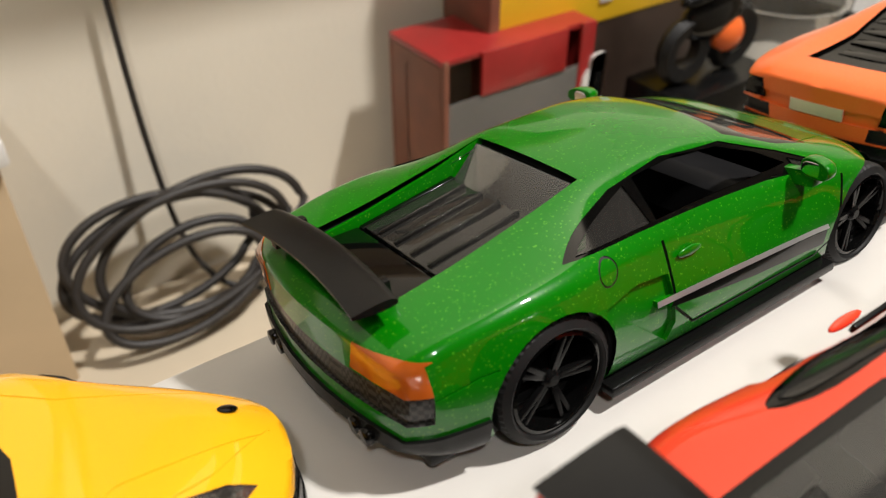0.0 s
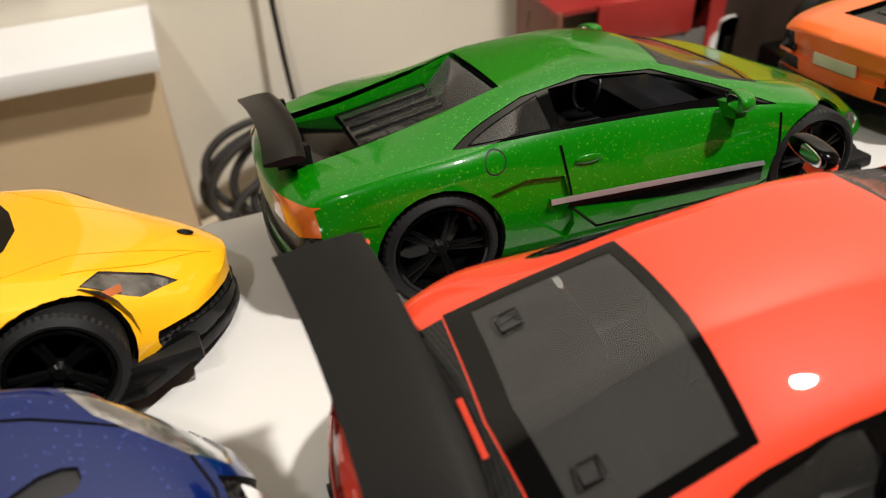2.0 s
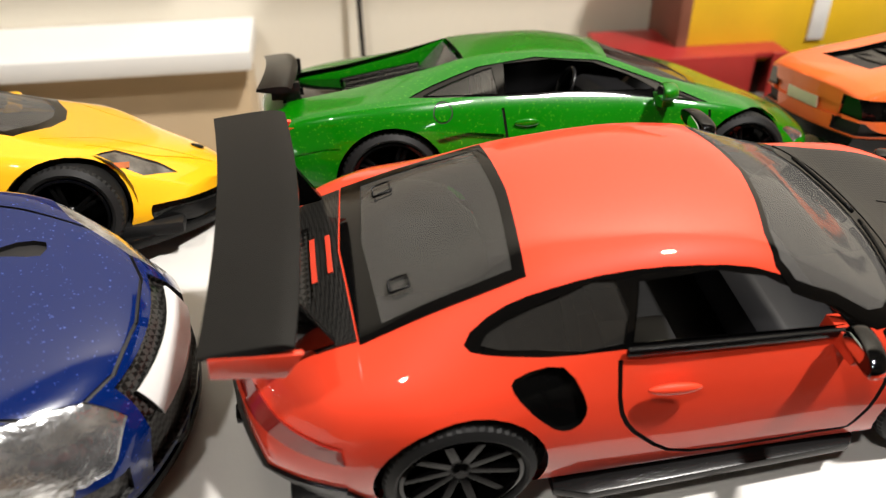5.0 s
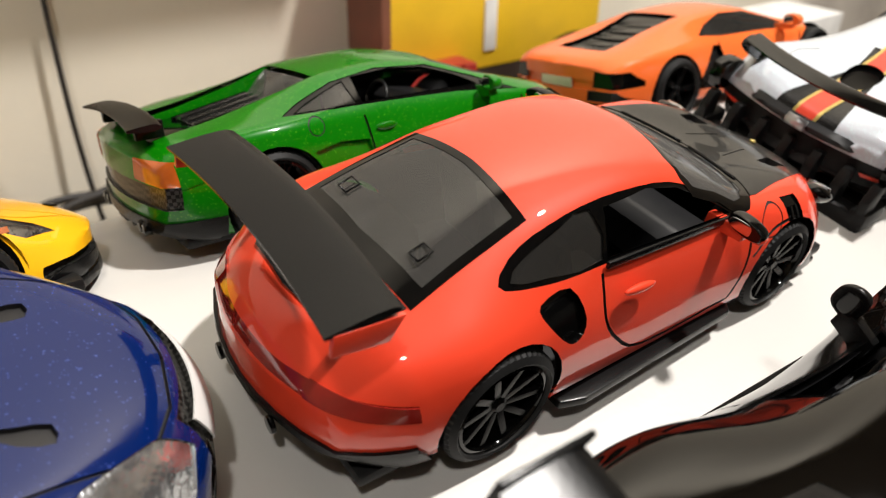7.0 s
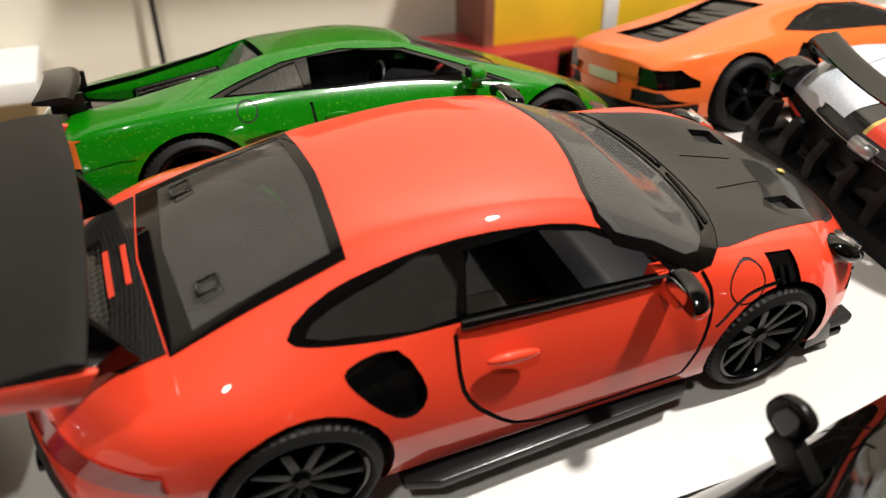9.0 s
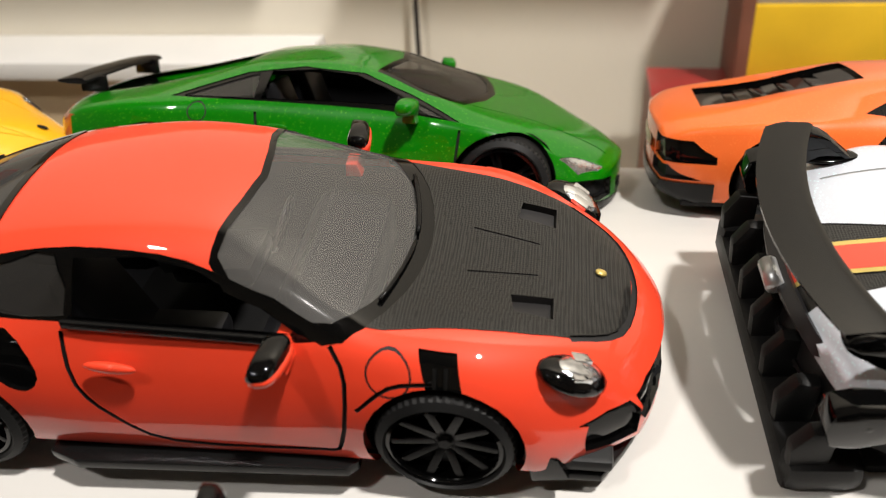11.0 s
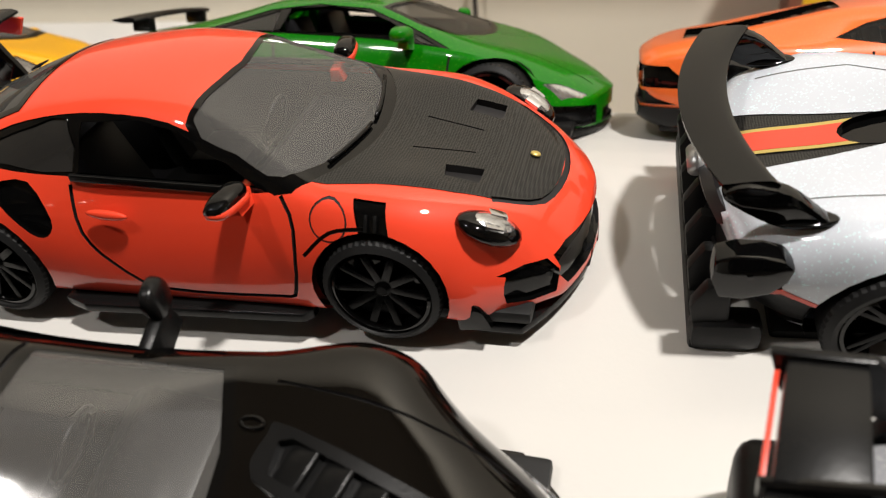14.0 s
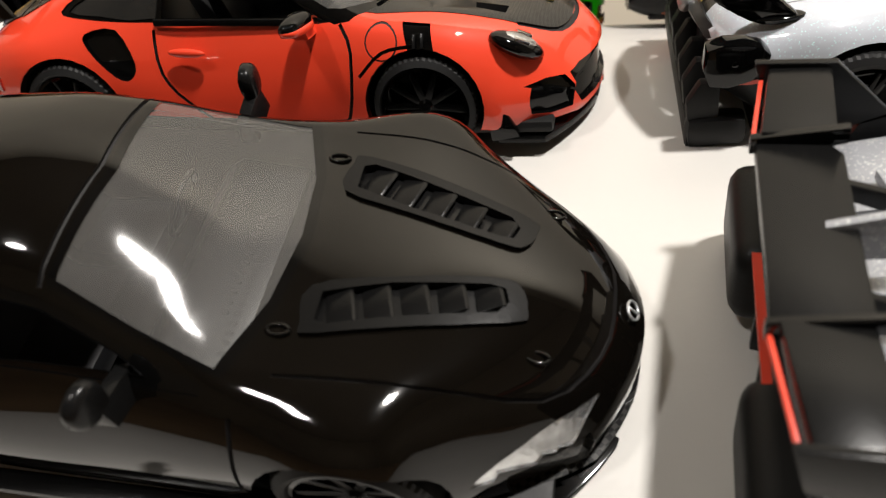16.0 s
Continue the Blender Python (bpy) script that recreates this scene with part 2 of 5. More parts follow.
def add_lathe(bm, prof, seg=48, rough_edge=()):
    """Spins (radius, y) points about the y axis. rough_edge: rows whose radius alternates, as tread blocks do."""
    rows = []
    for i, (r, y) in enumerate(prof):
        row = []
        for k in range(seg):
            a = k * math.tau / seg
            rr = r - (0.006 if i in rough_edge and k % 2 else 0)
            row.append(bm.verts.new((rr * math.cos(a), y, rr * math.sin(a))))
        rows.append(row)
    for q, w in zip(rows, rows[1:]):
        for k in range(seg):
            bm.faces.new((q[k], w[k], w[(k + 1) % seg], q[(k + 1) % seg]))
    bmesh.ops.recalc_face_normals(bm, faces=bm.faces[:])
    return bm


def smooth_line(pts, n=5, closed=True):
    """A rounded outline through a few points."""
    out, m = [], len(pts)
    for i in range(m if closed else m - 1):
        p0, p1, p2, p3 = [Vector(pts[(i + k) % m if closed else min(max(i + k, 0), m - 1)]) for k in (-1, 0, 1, 2)]
        for j in range(n):
            t = j / n
            out.append(tuple(0.5 * (2 * p1 + (p2 - p0) * t + (2 * p0 - 5 * p1 + 4 * p2 - p3) * t * t + (3 * p1 - p0 - 3 * p2 + p3) * t ** 3)))
    if not closed:
        out.append(tuple(pts[-1]))
    return out


def ring(cx, cz, r, n=28, squash=1.0):
    return [(cx + r * math.cos(i * math.tau / n), cz + squash * r * math.sin(i * math.tau / n)) for i in range(n)]


def ribbon(pts, w, closed=False):
    """A thin strip along a 2D line, as a list of quads."""
    quads = []
    n = len(pts)
    offs = []
    for i in range(n):
        a = Vector(pts[i - 1 if closed or i else 0])
        b = Vector(pts[(i + 1) % n if closed else min(i + 1, n - 1)])
        d = (b - a).normalized()
        nrm = Vector((-d.y, d.x)) * w / 2
        offs.append((Vector(pts[i]) + nrm, Vector(pts[i]) - nrm))
    for i in range(n if closed else n - 1):
        (a, b), (c, d) = offs[i], offs[(i + 1) % n]
        quads.append([tuple(a), tuple(c), tuple(d), tuple(b)])
    return quads


def spline(rows):
    """A smooth curve through (x, value) rows that does not overshoot."""
    x, y = np.array(rows, float).T
    h, d = np.diff(x), np.diff(y) / np.diff(x)
    m = np.zeros_like(y)
    m[0], m[-1] = d[0], d[-1]
    for i in range(1, len(x) - 1):
        if d[i - 1] * d[i] > 0:
            w1, w2 = 2 * h[i] + h[i - 1], h[i] + 2 * h[i - 1]
            m[i] = (w1 + w2) / (w1 / d[i - 1] + w2 / d[i])

    def f(q):
        q = min(max(q, x[0]), x[-1])
        i = min(max(int(np.searchsorted(x, q)) - 1, 0), len(x) - 2)
        t = (q - x[i]) / h[i]
        return float((1 + 2 * t) * (1 - t) ** 2 * y[i] + t * (1 - t) ** 2 * h[i] * m[i] + t * t * (3 - 2 * t) * y[i + 1] + t * t * (t - 1) * h[i] * m[i + 1])
    return f


def step01(v):
    v = min(max(v, 0.0), 1.0)
    return v * v * (3 - 2 * v)


# ---------------------------------------------------------------- car bodies
class Shell:
    """A car's skin, lofted from profile curves along its length, into which panes, vents and gaps are cut."""

    def __init__(self, prof, corners=(0.25, 0.5, 0.35, 0.45), bow=(0.3, 0.2), stations=72, end=(0.10, 0.10), kx=1.0, ky=1.0, kz=1.0):
        f = {k: spline([(x * kx, v * (kz if k[0] == "z" else ky)) for x, v in rows]) for k, rows in prof.items()}
        self.f = f
        x0, x1 = prof["zt"][0][0] * kx, prof["zt"][-1][0] * kx
        self.x0, self.x1, self.bow = x0, x1, bow
        mid = (x0 + x1) / 2
        self.bm = bm = bmesh.new()
        rows = []
        for i in range(stations):
            u = -math.cos(math.pi * i / (stations - 1))
            u = 0.55 * u + 0.45 * (2 * i / (stations - 1) - 1)
            x = mid + u * (x1 - x0) / 2
            # the ends are rounded in over a short length
            e1 = max(0, 1 - (x1 - x) / (0.14 * end[0] / 0.1)) ** 2
            e0 = max(0, 1 - (x - x0) / (0.14 * end[1] / 0.1)) ** 2
            sh = 0.10 * max(e1, e0)
            P = [(0, f["zb"](x)), (f["ws"](x), f["zb"](x)), (f["wm"](x), f["zm"](x)), (f["wh"](x), f["zh"](x)), (f["wr"](x), f["zr"](x)), (0, f["zt"](x))]
            zc = (P[0][1] + P[5][1]) / 2
            P = [(y * (1 - sh * 0.6), zc + (z - zc) * (1 - sh)) for y, z in P]
            half = self.section(P, corners)
            pts = [(-y, z) for y, z in half] + [(y, z) for y, z in half[-2:0:-1]]
            rows.append([bm.verts.new(self.warp(x, y, z)) for y, z in pts])
        n = len(rows[0])
        for a, b in zip(rows, rows[1:]):
            for k in range(n):
                bm.faces.new((a[k], a[(k + 1) % n], b[(k + 1) % n], b[k]))
        # the two end faces, as bands between the left and the right half
        h = n // 2
        for row, flip in ((rows[0], 1), (rows[-1], 0)):
            for k in range(h):
                a, b, c, d = row[k], row[k + 1], row[(n - k - 1) % n], row[(n - k) % n]
                loop = []
                for v in (a, b, c, d):
                    if v not in loop:
                        loop.append(v)
                if len(loop) > 2:
                    bm.faces.new(loop)
        bmesh.ops.recalc_face_normals(bm, faces=bm.faces[:])
        ends = [f for f in bm.faces if len(f.verts) <= 4 and (all(v in rows[0] for v in f.verts) or all(v in rows[-1] for v in f.verts))]
        cross = list({e for f in ends for e in f.edges if abs(e.verts[0].co.y - e.verts[1].co.y) > 0.3})
        count = len(bm.verts)
        bmesh.ops.subdivide_edges(bm, edges=cross, cuts=7, use_grid_fill=True)
        for v in list(bm.verts)[count:]:
            q = (v.co.y / 0.9) ** 2
            v.co.x = x1 - bow[0] * q if v.co.x > mid else x0 + bow[1] * q
        bm.normal_update()
        self.ref = bm.copy()
        bmesh.ops.triangulate(self.ref, faces=self.ref.faces[:])
        self.ref.normal_update()
        self.ref.faces.ensure_lookup_table()
        self.tree = BVHTree.FromBMesh(self.ref)
        self.mark = bm.faces.layers.int.new("mark")
        self.names = {}

    @staticmethod
    def section(P, corners):
        out = [P[0]]
        P = [Vector(p) for p in P]
        for i, fr in zip((1, 2, 3, 4), corners):
            a, b = P[i] + (P[i - 1] - P[i]) * fr, P[i] + (P[i + 1] - P[i]) * fr
            if i == 4:
                b = P[4] + (P[5] - P[4]) * fr * 0.5
            for j in range(5):
                t = j / 4
                out.append(tuple(a * (1 - t) ** 2 + P[i] * 2 * t * (1 - t) + b * t * t))
        yb, zb = out[-1]
        zt = P[5].y
        for j in range(1, 6):
            y = yb * (1 - j / 5)
            out.append((y, zt + (zb - zt) * (y / max(yb, 1e-6)) ** 2))
        return out

    def normal_at(self, co):
        """The smooth normal of the uncut skin nearest to a place."""
        at, flat, i, _ = self.tree.find_nearest(co)
        vs = self.ref.faces[i].verts
        w = poly_3d_calc([v.co for v in vs], at)
        n = Vector((0, 0, 0))
        for v, k in zip(vs, w):
            n += v.normal * k
        return n.normalized() if n.length > 1e-6 else flat

    def warp(self, x, y, z):
        s1 = step01((x - self.x1 + 1.0) / 1.0)
        s0 = step01((self.x0 + 1.0 - x) / 1.0)
        q = (y / 0.9) ** 2
        return Vector((x - self.bow[0] * q * s1 + self.bow[1] * q * s0, y, z))

    def cut(self, poly, view, name, mirror=True, lo=None, deep=0.5):
        """Cuts an outline into the skin and gives the faces inside it a name. view: side, top, front or rear."""
        num = self.names.setdefault(name, len(self.names) + 1)
        jobs = [(poly, s) for s in ((1, -1) if mirror else (1,))]
        for pts, s in jobs:
            if view == "side":
                s = s if mirror else -1
                pos, need = (lambda c: (c.x, c.z)), (lambda f: f.normal.y * s > 0.12 and f.calc_center_median().y * s > 0.02)
                to3 = lambda d: Vector((d[0], 0, d[1]))
            elif view == "top":
                pts = [(x, y * s) for x, y in pts]
                pos, need = (lambda c: (c.x, c.y)), (lambda f: f.normal.z > 0.12)
                to3 = lambda d: Vector((d[0], d[1], 0))
            else:
                sg = 1 if view == "front" else -1
                pts = [(y * s, z) for y, z in pts]
                pos, need = (lambda c: (c.y, c.z)), (lambda f: f.normal.x * sg > 0.12 and (f.calc_center_median().x > self.x1 - deep if sg > 0 else f.calc_center_median().x < self.x0 + deep))
                to3 = lambda d: Vector((0, d[0], d[1]))
            us, vs = [p[0] for p in pts], [p[1] for p in pts]
            u0, u1, v0, v1 = min(us), max(us), min(vs), max(vs)
            faces = []
            for f in self.bm.faces:
                q = [pos(v.co) for v in f.verts]
                if max(a for a, _ in q) > u0 and min(a for a, _ in q) < u1 and max(b for _, b in q) > v0 and min(b for _, b in q) < v1 and need(f):
                    if lo is None or f.calc_center_median().z > lo:
                        faces.append(f)
            if not faces:
                continue
            m = len(pts)
            for i in range(m):
                a, b = pts[i], pts[(i + 1) % m]
                if abs(a[0] - b[0]) + abs(a[1] - b[1]) < 1e-6:
                    continue
                geom = list({v for f in faces for v in f.verts}) + list({e for f in faces for e in f.edges}) + faces
                r = bmesh.ops.bisect_plane(self.bm, geom=geom, dist=1e-5, plane_co=to3(a), plane_no=to3((b[1] - a[1], a[0] - b[0])))
                faces = [g for g in r["geom"] if isinstance(g, bmesh.types.BMFace) and g.is_valid]
            for f in faces:
                c = pos(f.calc_center_median())
                if inside(c, pts):
                    f[self.mark] = num

    def line(self, pts, view, name="panel_gap", w=0.016, mirror=True, closed=False, lo=None):
        for quad in ribbon(pts, w, closed):
            self.cut(quad, view, name, mirror, lo)

    def arch(self, x, z, r, n=30):
        self.cut(ring(x, z, r, n), "side", "arch")

    def make(self, parent, paint, looks, inner=True):
        """Splits the skin into body and cut parts. looks: name -> (part name, material, depth, label); None drops the faces."""
        bm = self.bm
        made = {}
        bm.normal_update()
        groups = {}
        for f in bm.faces:
            groups.setdefault(f[self.mark], []).append(f)
        back = {v: k for k, v in self.names.items()}
        if inner:
            skin = pick([f for k, fs in groups.items() for f in fs if looks.get(back.get(k, ""), (0,)) is not None and not (looks.get(back.get(k, "")) or ("", None))[0].startswith(("wind", "rear_window", "side_window"))])
            for v in skin.verts:
                v.co -= v.normal * 0.05
            bmesh.ops.reverse_faces(skin, faces=skin.faces[:])
            part("inner_lining", skin, INSIDE, parent)
        for k, fs in groups.items():
            name = back.get(k, "")
            if name and looks.get(name) is None:
                continue
            if not name:
                made["body"] = part("body", pick(fs), paint, parent, skin=self)
                continue
            pname, mat, depth, label = looks[name]
            whole = pick(fs)
            for piece in islands(whole):
                if depth:
                    sink(piece, depth)
                pane = pname.startswith(("windscreen", "rear_window", "side_window")) and not pname.endswith("frame")
                ob = part(pname, piece, mat, parent, label, skin=self if pane or mat == paint or abs(depth) < 0.013 else None)
                ob.visible_shadow = not pane
                made.setdefault(name, []).append(ob)
        bm.free()
        self.ref.free()
        return made


def inside(c, poly):
    x, y = c
    hit = False
    for (x0, y0), (x1, y1) in zip(poly, poly[1:] + poly[:1]):
        if (y0 > y) != (y1 > y) and x < (x1 - x0) * (y - y0) / (y1 - y0) + x0:
            hit = not hit
    return hit


def pick(faces):
    """A new bmesh of some faces."""
    out, seen = bmesh.new(), {}
    for f in faces:
        vs = []
        for v in f.verts:
            if v not in seen:
                seen[v] = out.verts.new(v.co)
                seen[v].normal = v.normal
            vs.append(seen[v])
        try:
            out.faces.new(vs)
        except ValueError:
            pass
    out.normal_update()
    return out


def islands(bm):
    """The loose pieces of a bmesh, as bmeshes of their own."""
    left, out = set(bm.faces), []
    while left:
        todo = [left.pop()]
        piece = []
        while todo:
            f = todo.pop()
            piece.append(f)
            for e in f.edges:
                for g in e.link_faces:
                    if g in left:
                        left.remove(g)
                        todo.append(g)
        out.append(pick(piece))
    bm.free()
    return out


def sink(bm, depth):
    """Sets a cut part in (or, below zero, proud of) the skin, with walls down to it."""
    bm.normal_update()
    edge = [e for e in bm.edges if len(e.link_faces) == 1]
    rim = {}
    for e in edge:
        for v in e.verts:
            if v not in rim:
                rim[v] = bm.verts.new(v.co)
    old = [v for v in bm.verts if v not in set(rim.values())]
    nor = {v: v.normal.copy() for v in old}
    for v in old:
        v.co -= nor[v] * depth
    for e in edge:
        a, b = e.link_loops[0].vert, e.link_loops[0].link_loop_next.vert
        try:
            bm.faces.new((b, a, rim[a], rim[b]))
        except ValueError:
            pass
    bm.normal_update()


# ---------------------------------------------------------------- parts that all cars share
def wheel_meshes(r, w, rim_r, spokes, style):
    """Barrel, tyre and spokes of a wheel whose outer face looks to -y, drawn round its own centre."""
    t = bmesh.new()
    h = w / 2
    add_lathe(t, [(rim_r, -h + 0.02), (rim_r + 0.012, -h - 0.004), (r - 0.05, -h - 0.012), (r - 0.012, -h + 0.012), (r, -h + 0.035), (r, h - 0.035), (r - 0.02, h), (rim_r, h)], 108, (3, 4))
    b = bmesh.new()
    add_lathe(b, [(rim_r, -h + 0.005), (rim_r - 0.018, -h + 0.002), (rim_r - 0.028, -h + 0.03), (rim_r - 0.04, 0.06), (0.05, 0.06), (0.0, 0.06)], 48)
    s = bmesh.new()
    for k in range(spokes):
        a0 = k * math.tau / spokes + 0.15
        bars = ((0.0, 0.0),) if style == "single" else ((-0.10, -0.02), (0.10, 0.02))
        for da, db in bars:
            bm = bmesh.new()
            if style == "single":
                out = [(0.035, 0.022), (0.035, -0.022), (rim_r - 0.02, -0.020), (rim_r - 0.02, 0.020)]
            else:
                out = [(0.03, 0.016), (0.03, -0.016), (rim_r - 0.02, -0.012), (rim_r - 0.02, 0.012)]
            add_prism(bm, out, "y", -h + 0.018, -h + 0.05, 0.005)
            for v in bm.verts:
                # spokes dish in towards the hub
                v.co.y += 0.035 * (1 - math.hypot(v.co.x, v.co.z) / rim_r)
            bm.transform(Matrix.Rotation(-(a0 + da), 4, "Y"))
            me = bpy.data.meshes.new("tmp")
            bm.to_mesh(me)
            bm.free()
            s.from_mesh(me)
            bpy.data.meshes.remove(me)
    add_lathe(s, [(0.0, -h + 0.03), (0.03, -h + 0.03), (0.042, -h + 0.04), (0.06, -h + 0.055), (0.06, 0.05)], 20)
    return t, b, s


def wheels(car, spots, r, w, rim_r, spokes, style="twin", rim_mat=None, rear=None):
    """Four wheels on a car. spots: (x, y of the outer face's side, z)."""
    made = {}
    for x, y, z in spots:
        rr, ww, ri = rear if rear and x < 0 else (r, w, rim_r)
        key = (rr, ww)
        turn = pose(x * S, (y + (ww / 2 if y < 0 else -ww / 2)) * S, rr * S, 0, 37 * (x > 0) + 11, 0 if y < 0 else 180)
        if key not in made:
            t, b, s = wheel_meshes(rr, ww, ri, spokes, style)
            wob = part("wheel", b, GLOSS_BLACK, car, "black wheel with a dark barrel")
            tob = part("tyre", t, RUBBER, wob, "black rubber tyre with shoulder blocks", angle=25)
            sob = part("rim", s, rim_mat or RIM_BLACK, wob, "black spoked rim")
            wob.matrix_basis = turn
            made[key] = (wob, tob, sob)
        else:
            wob = shared("wheel", made[key][0], car, turn)
            tagged(wob, "black wheel with a dark barrel")
            shared("tyre", made[key][1], wob, Matrix())
            shared("rim", made[key][2], wob, Matrix())


def wing_blade(span, chord, thick, sweep=0.0, droop=0.0, n=20, curl=0.0):
    """A wing blade across y round the origin: leading edge to +x. sweep: tips set back; droop: tips set down; curl: rear lip turned up."""
    bm = bmesh.new()
    prof = []
    m = 10
    for i in range(m + 1):
        u = i / m
        prof.append((chord * (0.5 - u), thick * (1.0 * math.sqrt(u) * (1 - u) * 1.3 + 0.16) + curl * u * u))
    for i in range(m, -1, -1):
        u = i / m
        prof.append((chord * (0.5 - u), -0.16 * thick - thick * 0.3 * math.sqrt(u) * (1 - u) + curl * u * u))
    rows = []
    for j in range(n + 1):
        y = span * (j / n - 0.5)
        q = (2 * y / span) ** 2
        rows.append([bm.verts.new((x - sweep * q, y, z - droop * q)) for x, z in prof])
    k = len(prof)
    for a, b in zip(rows, rows[1:]):
        for i in range(k):
            bm.faces.new((a[i], a[(i + 1) % k], b[(i + 1) % k], b[i]))
    bm.faces.new(rows[0])
    bm.faces.new(rows[-1][::-1])
    bmesh.ops.recalc_face_normals(bm, faces=bm.faces[:])
    return bm


def moved(bm, x, y, z, rx=0, ry=0, rz=0):
    bm.transform(pose(x, y, z, rx, ry, rz))
    return bm


def blob(rx, ry, rz, seg=16):
    bm = bmesh.new()
    bmesh.ops.create_uvsphere(bm, u_segments=seg, v_segments=seg // 2 + 2, radius=1)
    for v in bm.verts:
        v.co = Vector((v.co.x * rx, v.co.y * ry, v.co.z * rz))
    return bm


def pebble(rx, ry, rz, power=0.7, seg=20):
    """A rounded box: a sphere pushed out towards its corners."""
    bm = blob(1, 1, 1, seg)
    for v in bm.verts:
        c = v.co
        c = Vector([math.copysign(abs(k) ** power, k) for k in c])
        v.co = Vector((c.x * rx, c.y * ry, c.z * rz))
    return bm


def mirrors(car, x, y, z, shell, cap, size=(0.10, 0.13, 0.075), lift=0.06):
    """Two door mirrors: a capped rounded head, painted lower shell, blade foot, pane."""
    sx, sy, sz = size
    for s in (-1, 1):
        cy, cz = s * (y + 0.06 + sy * 0.75), z + lift
        head = pebble(sx, sy, sz)
        for v in head.verts:
            if v.co.x < -sx * 0.45:
                v.co.x = -sx * 0.45
            # the head narrows and sweeps back towards its tip
            u = s * v.co.y / sy
            v.co.z *= 1 - 0.22 * max(0, u)
            v.co.x -= 0.25 * sx * u
        ob = part("mirror", moved(head, x, cy, cz, 0, 0, 0), cap, car, "small door mirror")
        if shell != cap:
            low = pebble(sx * 1.03, sy * 1.02, sz * 0.62)
            for v in low.verts:
                u = s * v.co.y / sy
                v.co.x = max(v.co.x, -sx * 0.42) - 0.25 * sx * u
                v.co.z += 0.18 * sz * u
            part("mirror_shell", moved(low, x + .006, cy, cz - sz * 0.52), shell, ob, "painted lower mirror shell")
        foot = bmesh.new()
        add_prism(foot, [(x + 0.07, z - 0.05), (x - 0.03, z - 0.05), (x - 0.02, cz - sz * 0.3), (x + 0.045, cz - sz * 0.3)], "y", s * (y - 0.10), cy, 0.008)
        for v in foot.verts:
            # the blade rises from the door to the head
            u = (s * v.co.y - y + 0.10) / (s * cy - y + 0.10)
            v.co.z += (u - 1) * (lift * 0.5)
        part("mirror_foot", foot, shell, ob)
        pane = pebble(0.006, sy * 0.8, sz * 0.72)
        part("mirror_pane", moved(pane, x - sx * 0.46, cy, cz), GLOSS_BLACK if cap == PLASTIC else CHROME, ob, "small mirror pane")


def cabin(car, x, z, half=0.36, wheel_side=1):
    """Two seats, a dashboard and a steering wheel."""
    for s in (-1, 1):
        bm = bmesh.new()
        add_box(bm, x - 0.25, x + 0.25, s * half - 0.2, s * half + 0.2, z, z + 0.14, 0.05)
        seat = part("seat", bm, INSIDE, car, "black bucket seat")
        bk = bmesh.new()
        add_prism(bk, [(x - 0.42, z + 0.62), (x - 0.34, z + 0.64), (x - 0.14, z + 0.1), (x - 0.3, z + 0.06)], "y", s * half - 0.19, s * half + 0.19, 0.03)
        part("backrest", bk, INSIDE, seat)
    d = bmesh.new()
    add_prism(d, [(x + 0.55, z + 0.05), (x + 0.55, z + 0.3), (x + 0.65, z + 0.36), (x + 1.0, z + 0.3), (x + 1.0, z)], "y", -0.66, 0.66, 0.03)
    part("dashboard", d, INSIDE, car)
    w = bmesh.new()
    pts = [(x + 0.42 + 0.06 * math.sin(a), wheel_side * half + 0.16 * math.cos(a), z + 0.32 + 0.15 * math.sin(a)) for a in [i * math.tau / 18 for i in range(19)]]
    add_tube(w, pts, 0.016, 6)
    part("steering_wheel", w, INSIDE, car)


def wells(car, spots, r):
    """Dark arch liners, open to the outside and below."""
    for x, y, z in spots:
        bm = bmesh.new()
        s = 1 if y > 0 else -1
        rows = []
        for yy in (abs(y) - 0.17, abs(y) - 0.45):
            rows.append([bm.verts.new((x + r * math.cos(a), s * yy, z + (r - 0.03) * math.sin(a))) for a in [math.pi * (i / 16 * 1.3 - 0.15) for i in range(17)]])
        for i in range(16):
            bm.faces.new((rows[0][i], rows[0][i + 1], rows[1][i + 1], rows[1][i]))
        bm.faces.new(rows[1])
        part("wheel_well", bm, MATT_BLACK, car)


LEAN = 10.0        # the padded white top is cambered: its crest leans towards the viewer


def top_z(y):
    """Height of the cambered top across its depth, before the lean."""
    return -0.086 * y * y if y > 0 else -0.050 * y * y


def on_top(x, y, heading, roll, lift=0.0, pitch=0.0):
    return pose(0, 0, 0, LEAN) @ pose(x * S, y * S, (top_z(y) + lift) * S, roll, pitch, heading)


def new_car(name, place, label, size=1.0):
    ob = new(name)
    ob.empty_display_size = 0.01
    ob.matrix_world = on_top(*place) @ Matrix.Scale(size, 4)
    tagged(ob, label, "toy car", "toy cars on the table")
    return ob


def ends_bar(bm, x, y0, y1, z, r):
    return add_tube(bm, [(x, y0, z), (x, y1, z)], r, 12)


def floor_pan(car, x0, x1, half, z0, z1, mat=None):
    bm = bmesh.new()
    add_box(bm, x0, x1, -half, half, z0, z1, 0.03)
    part("chassis", bm, mat or MATT_BLACK, car, "black plastic base plate")


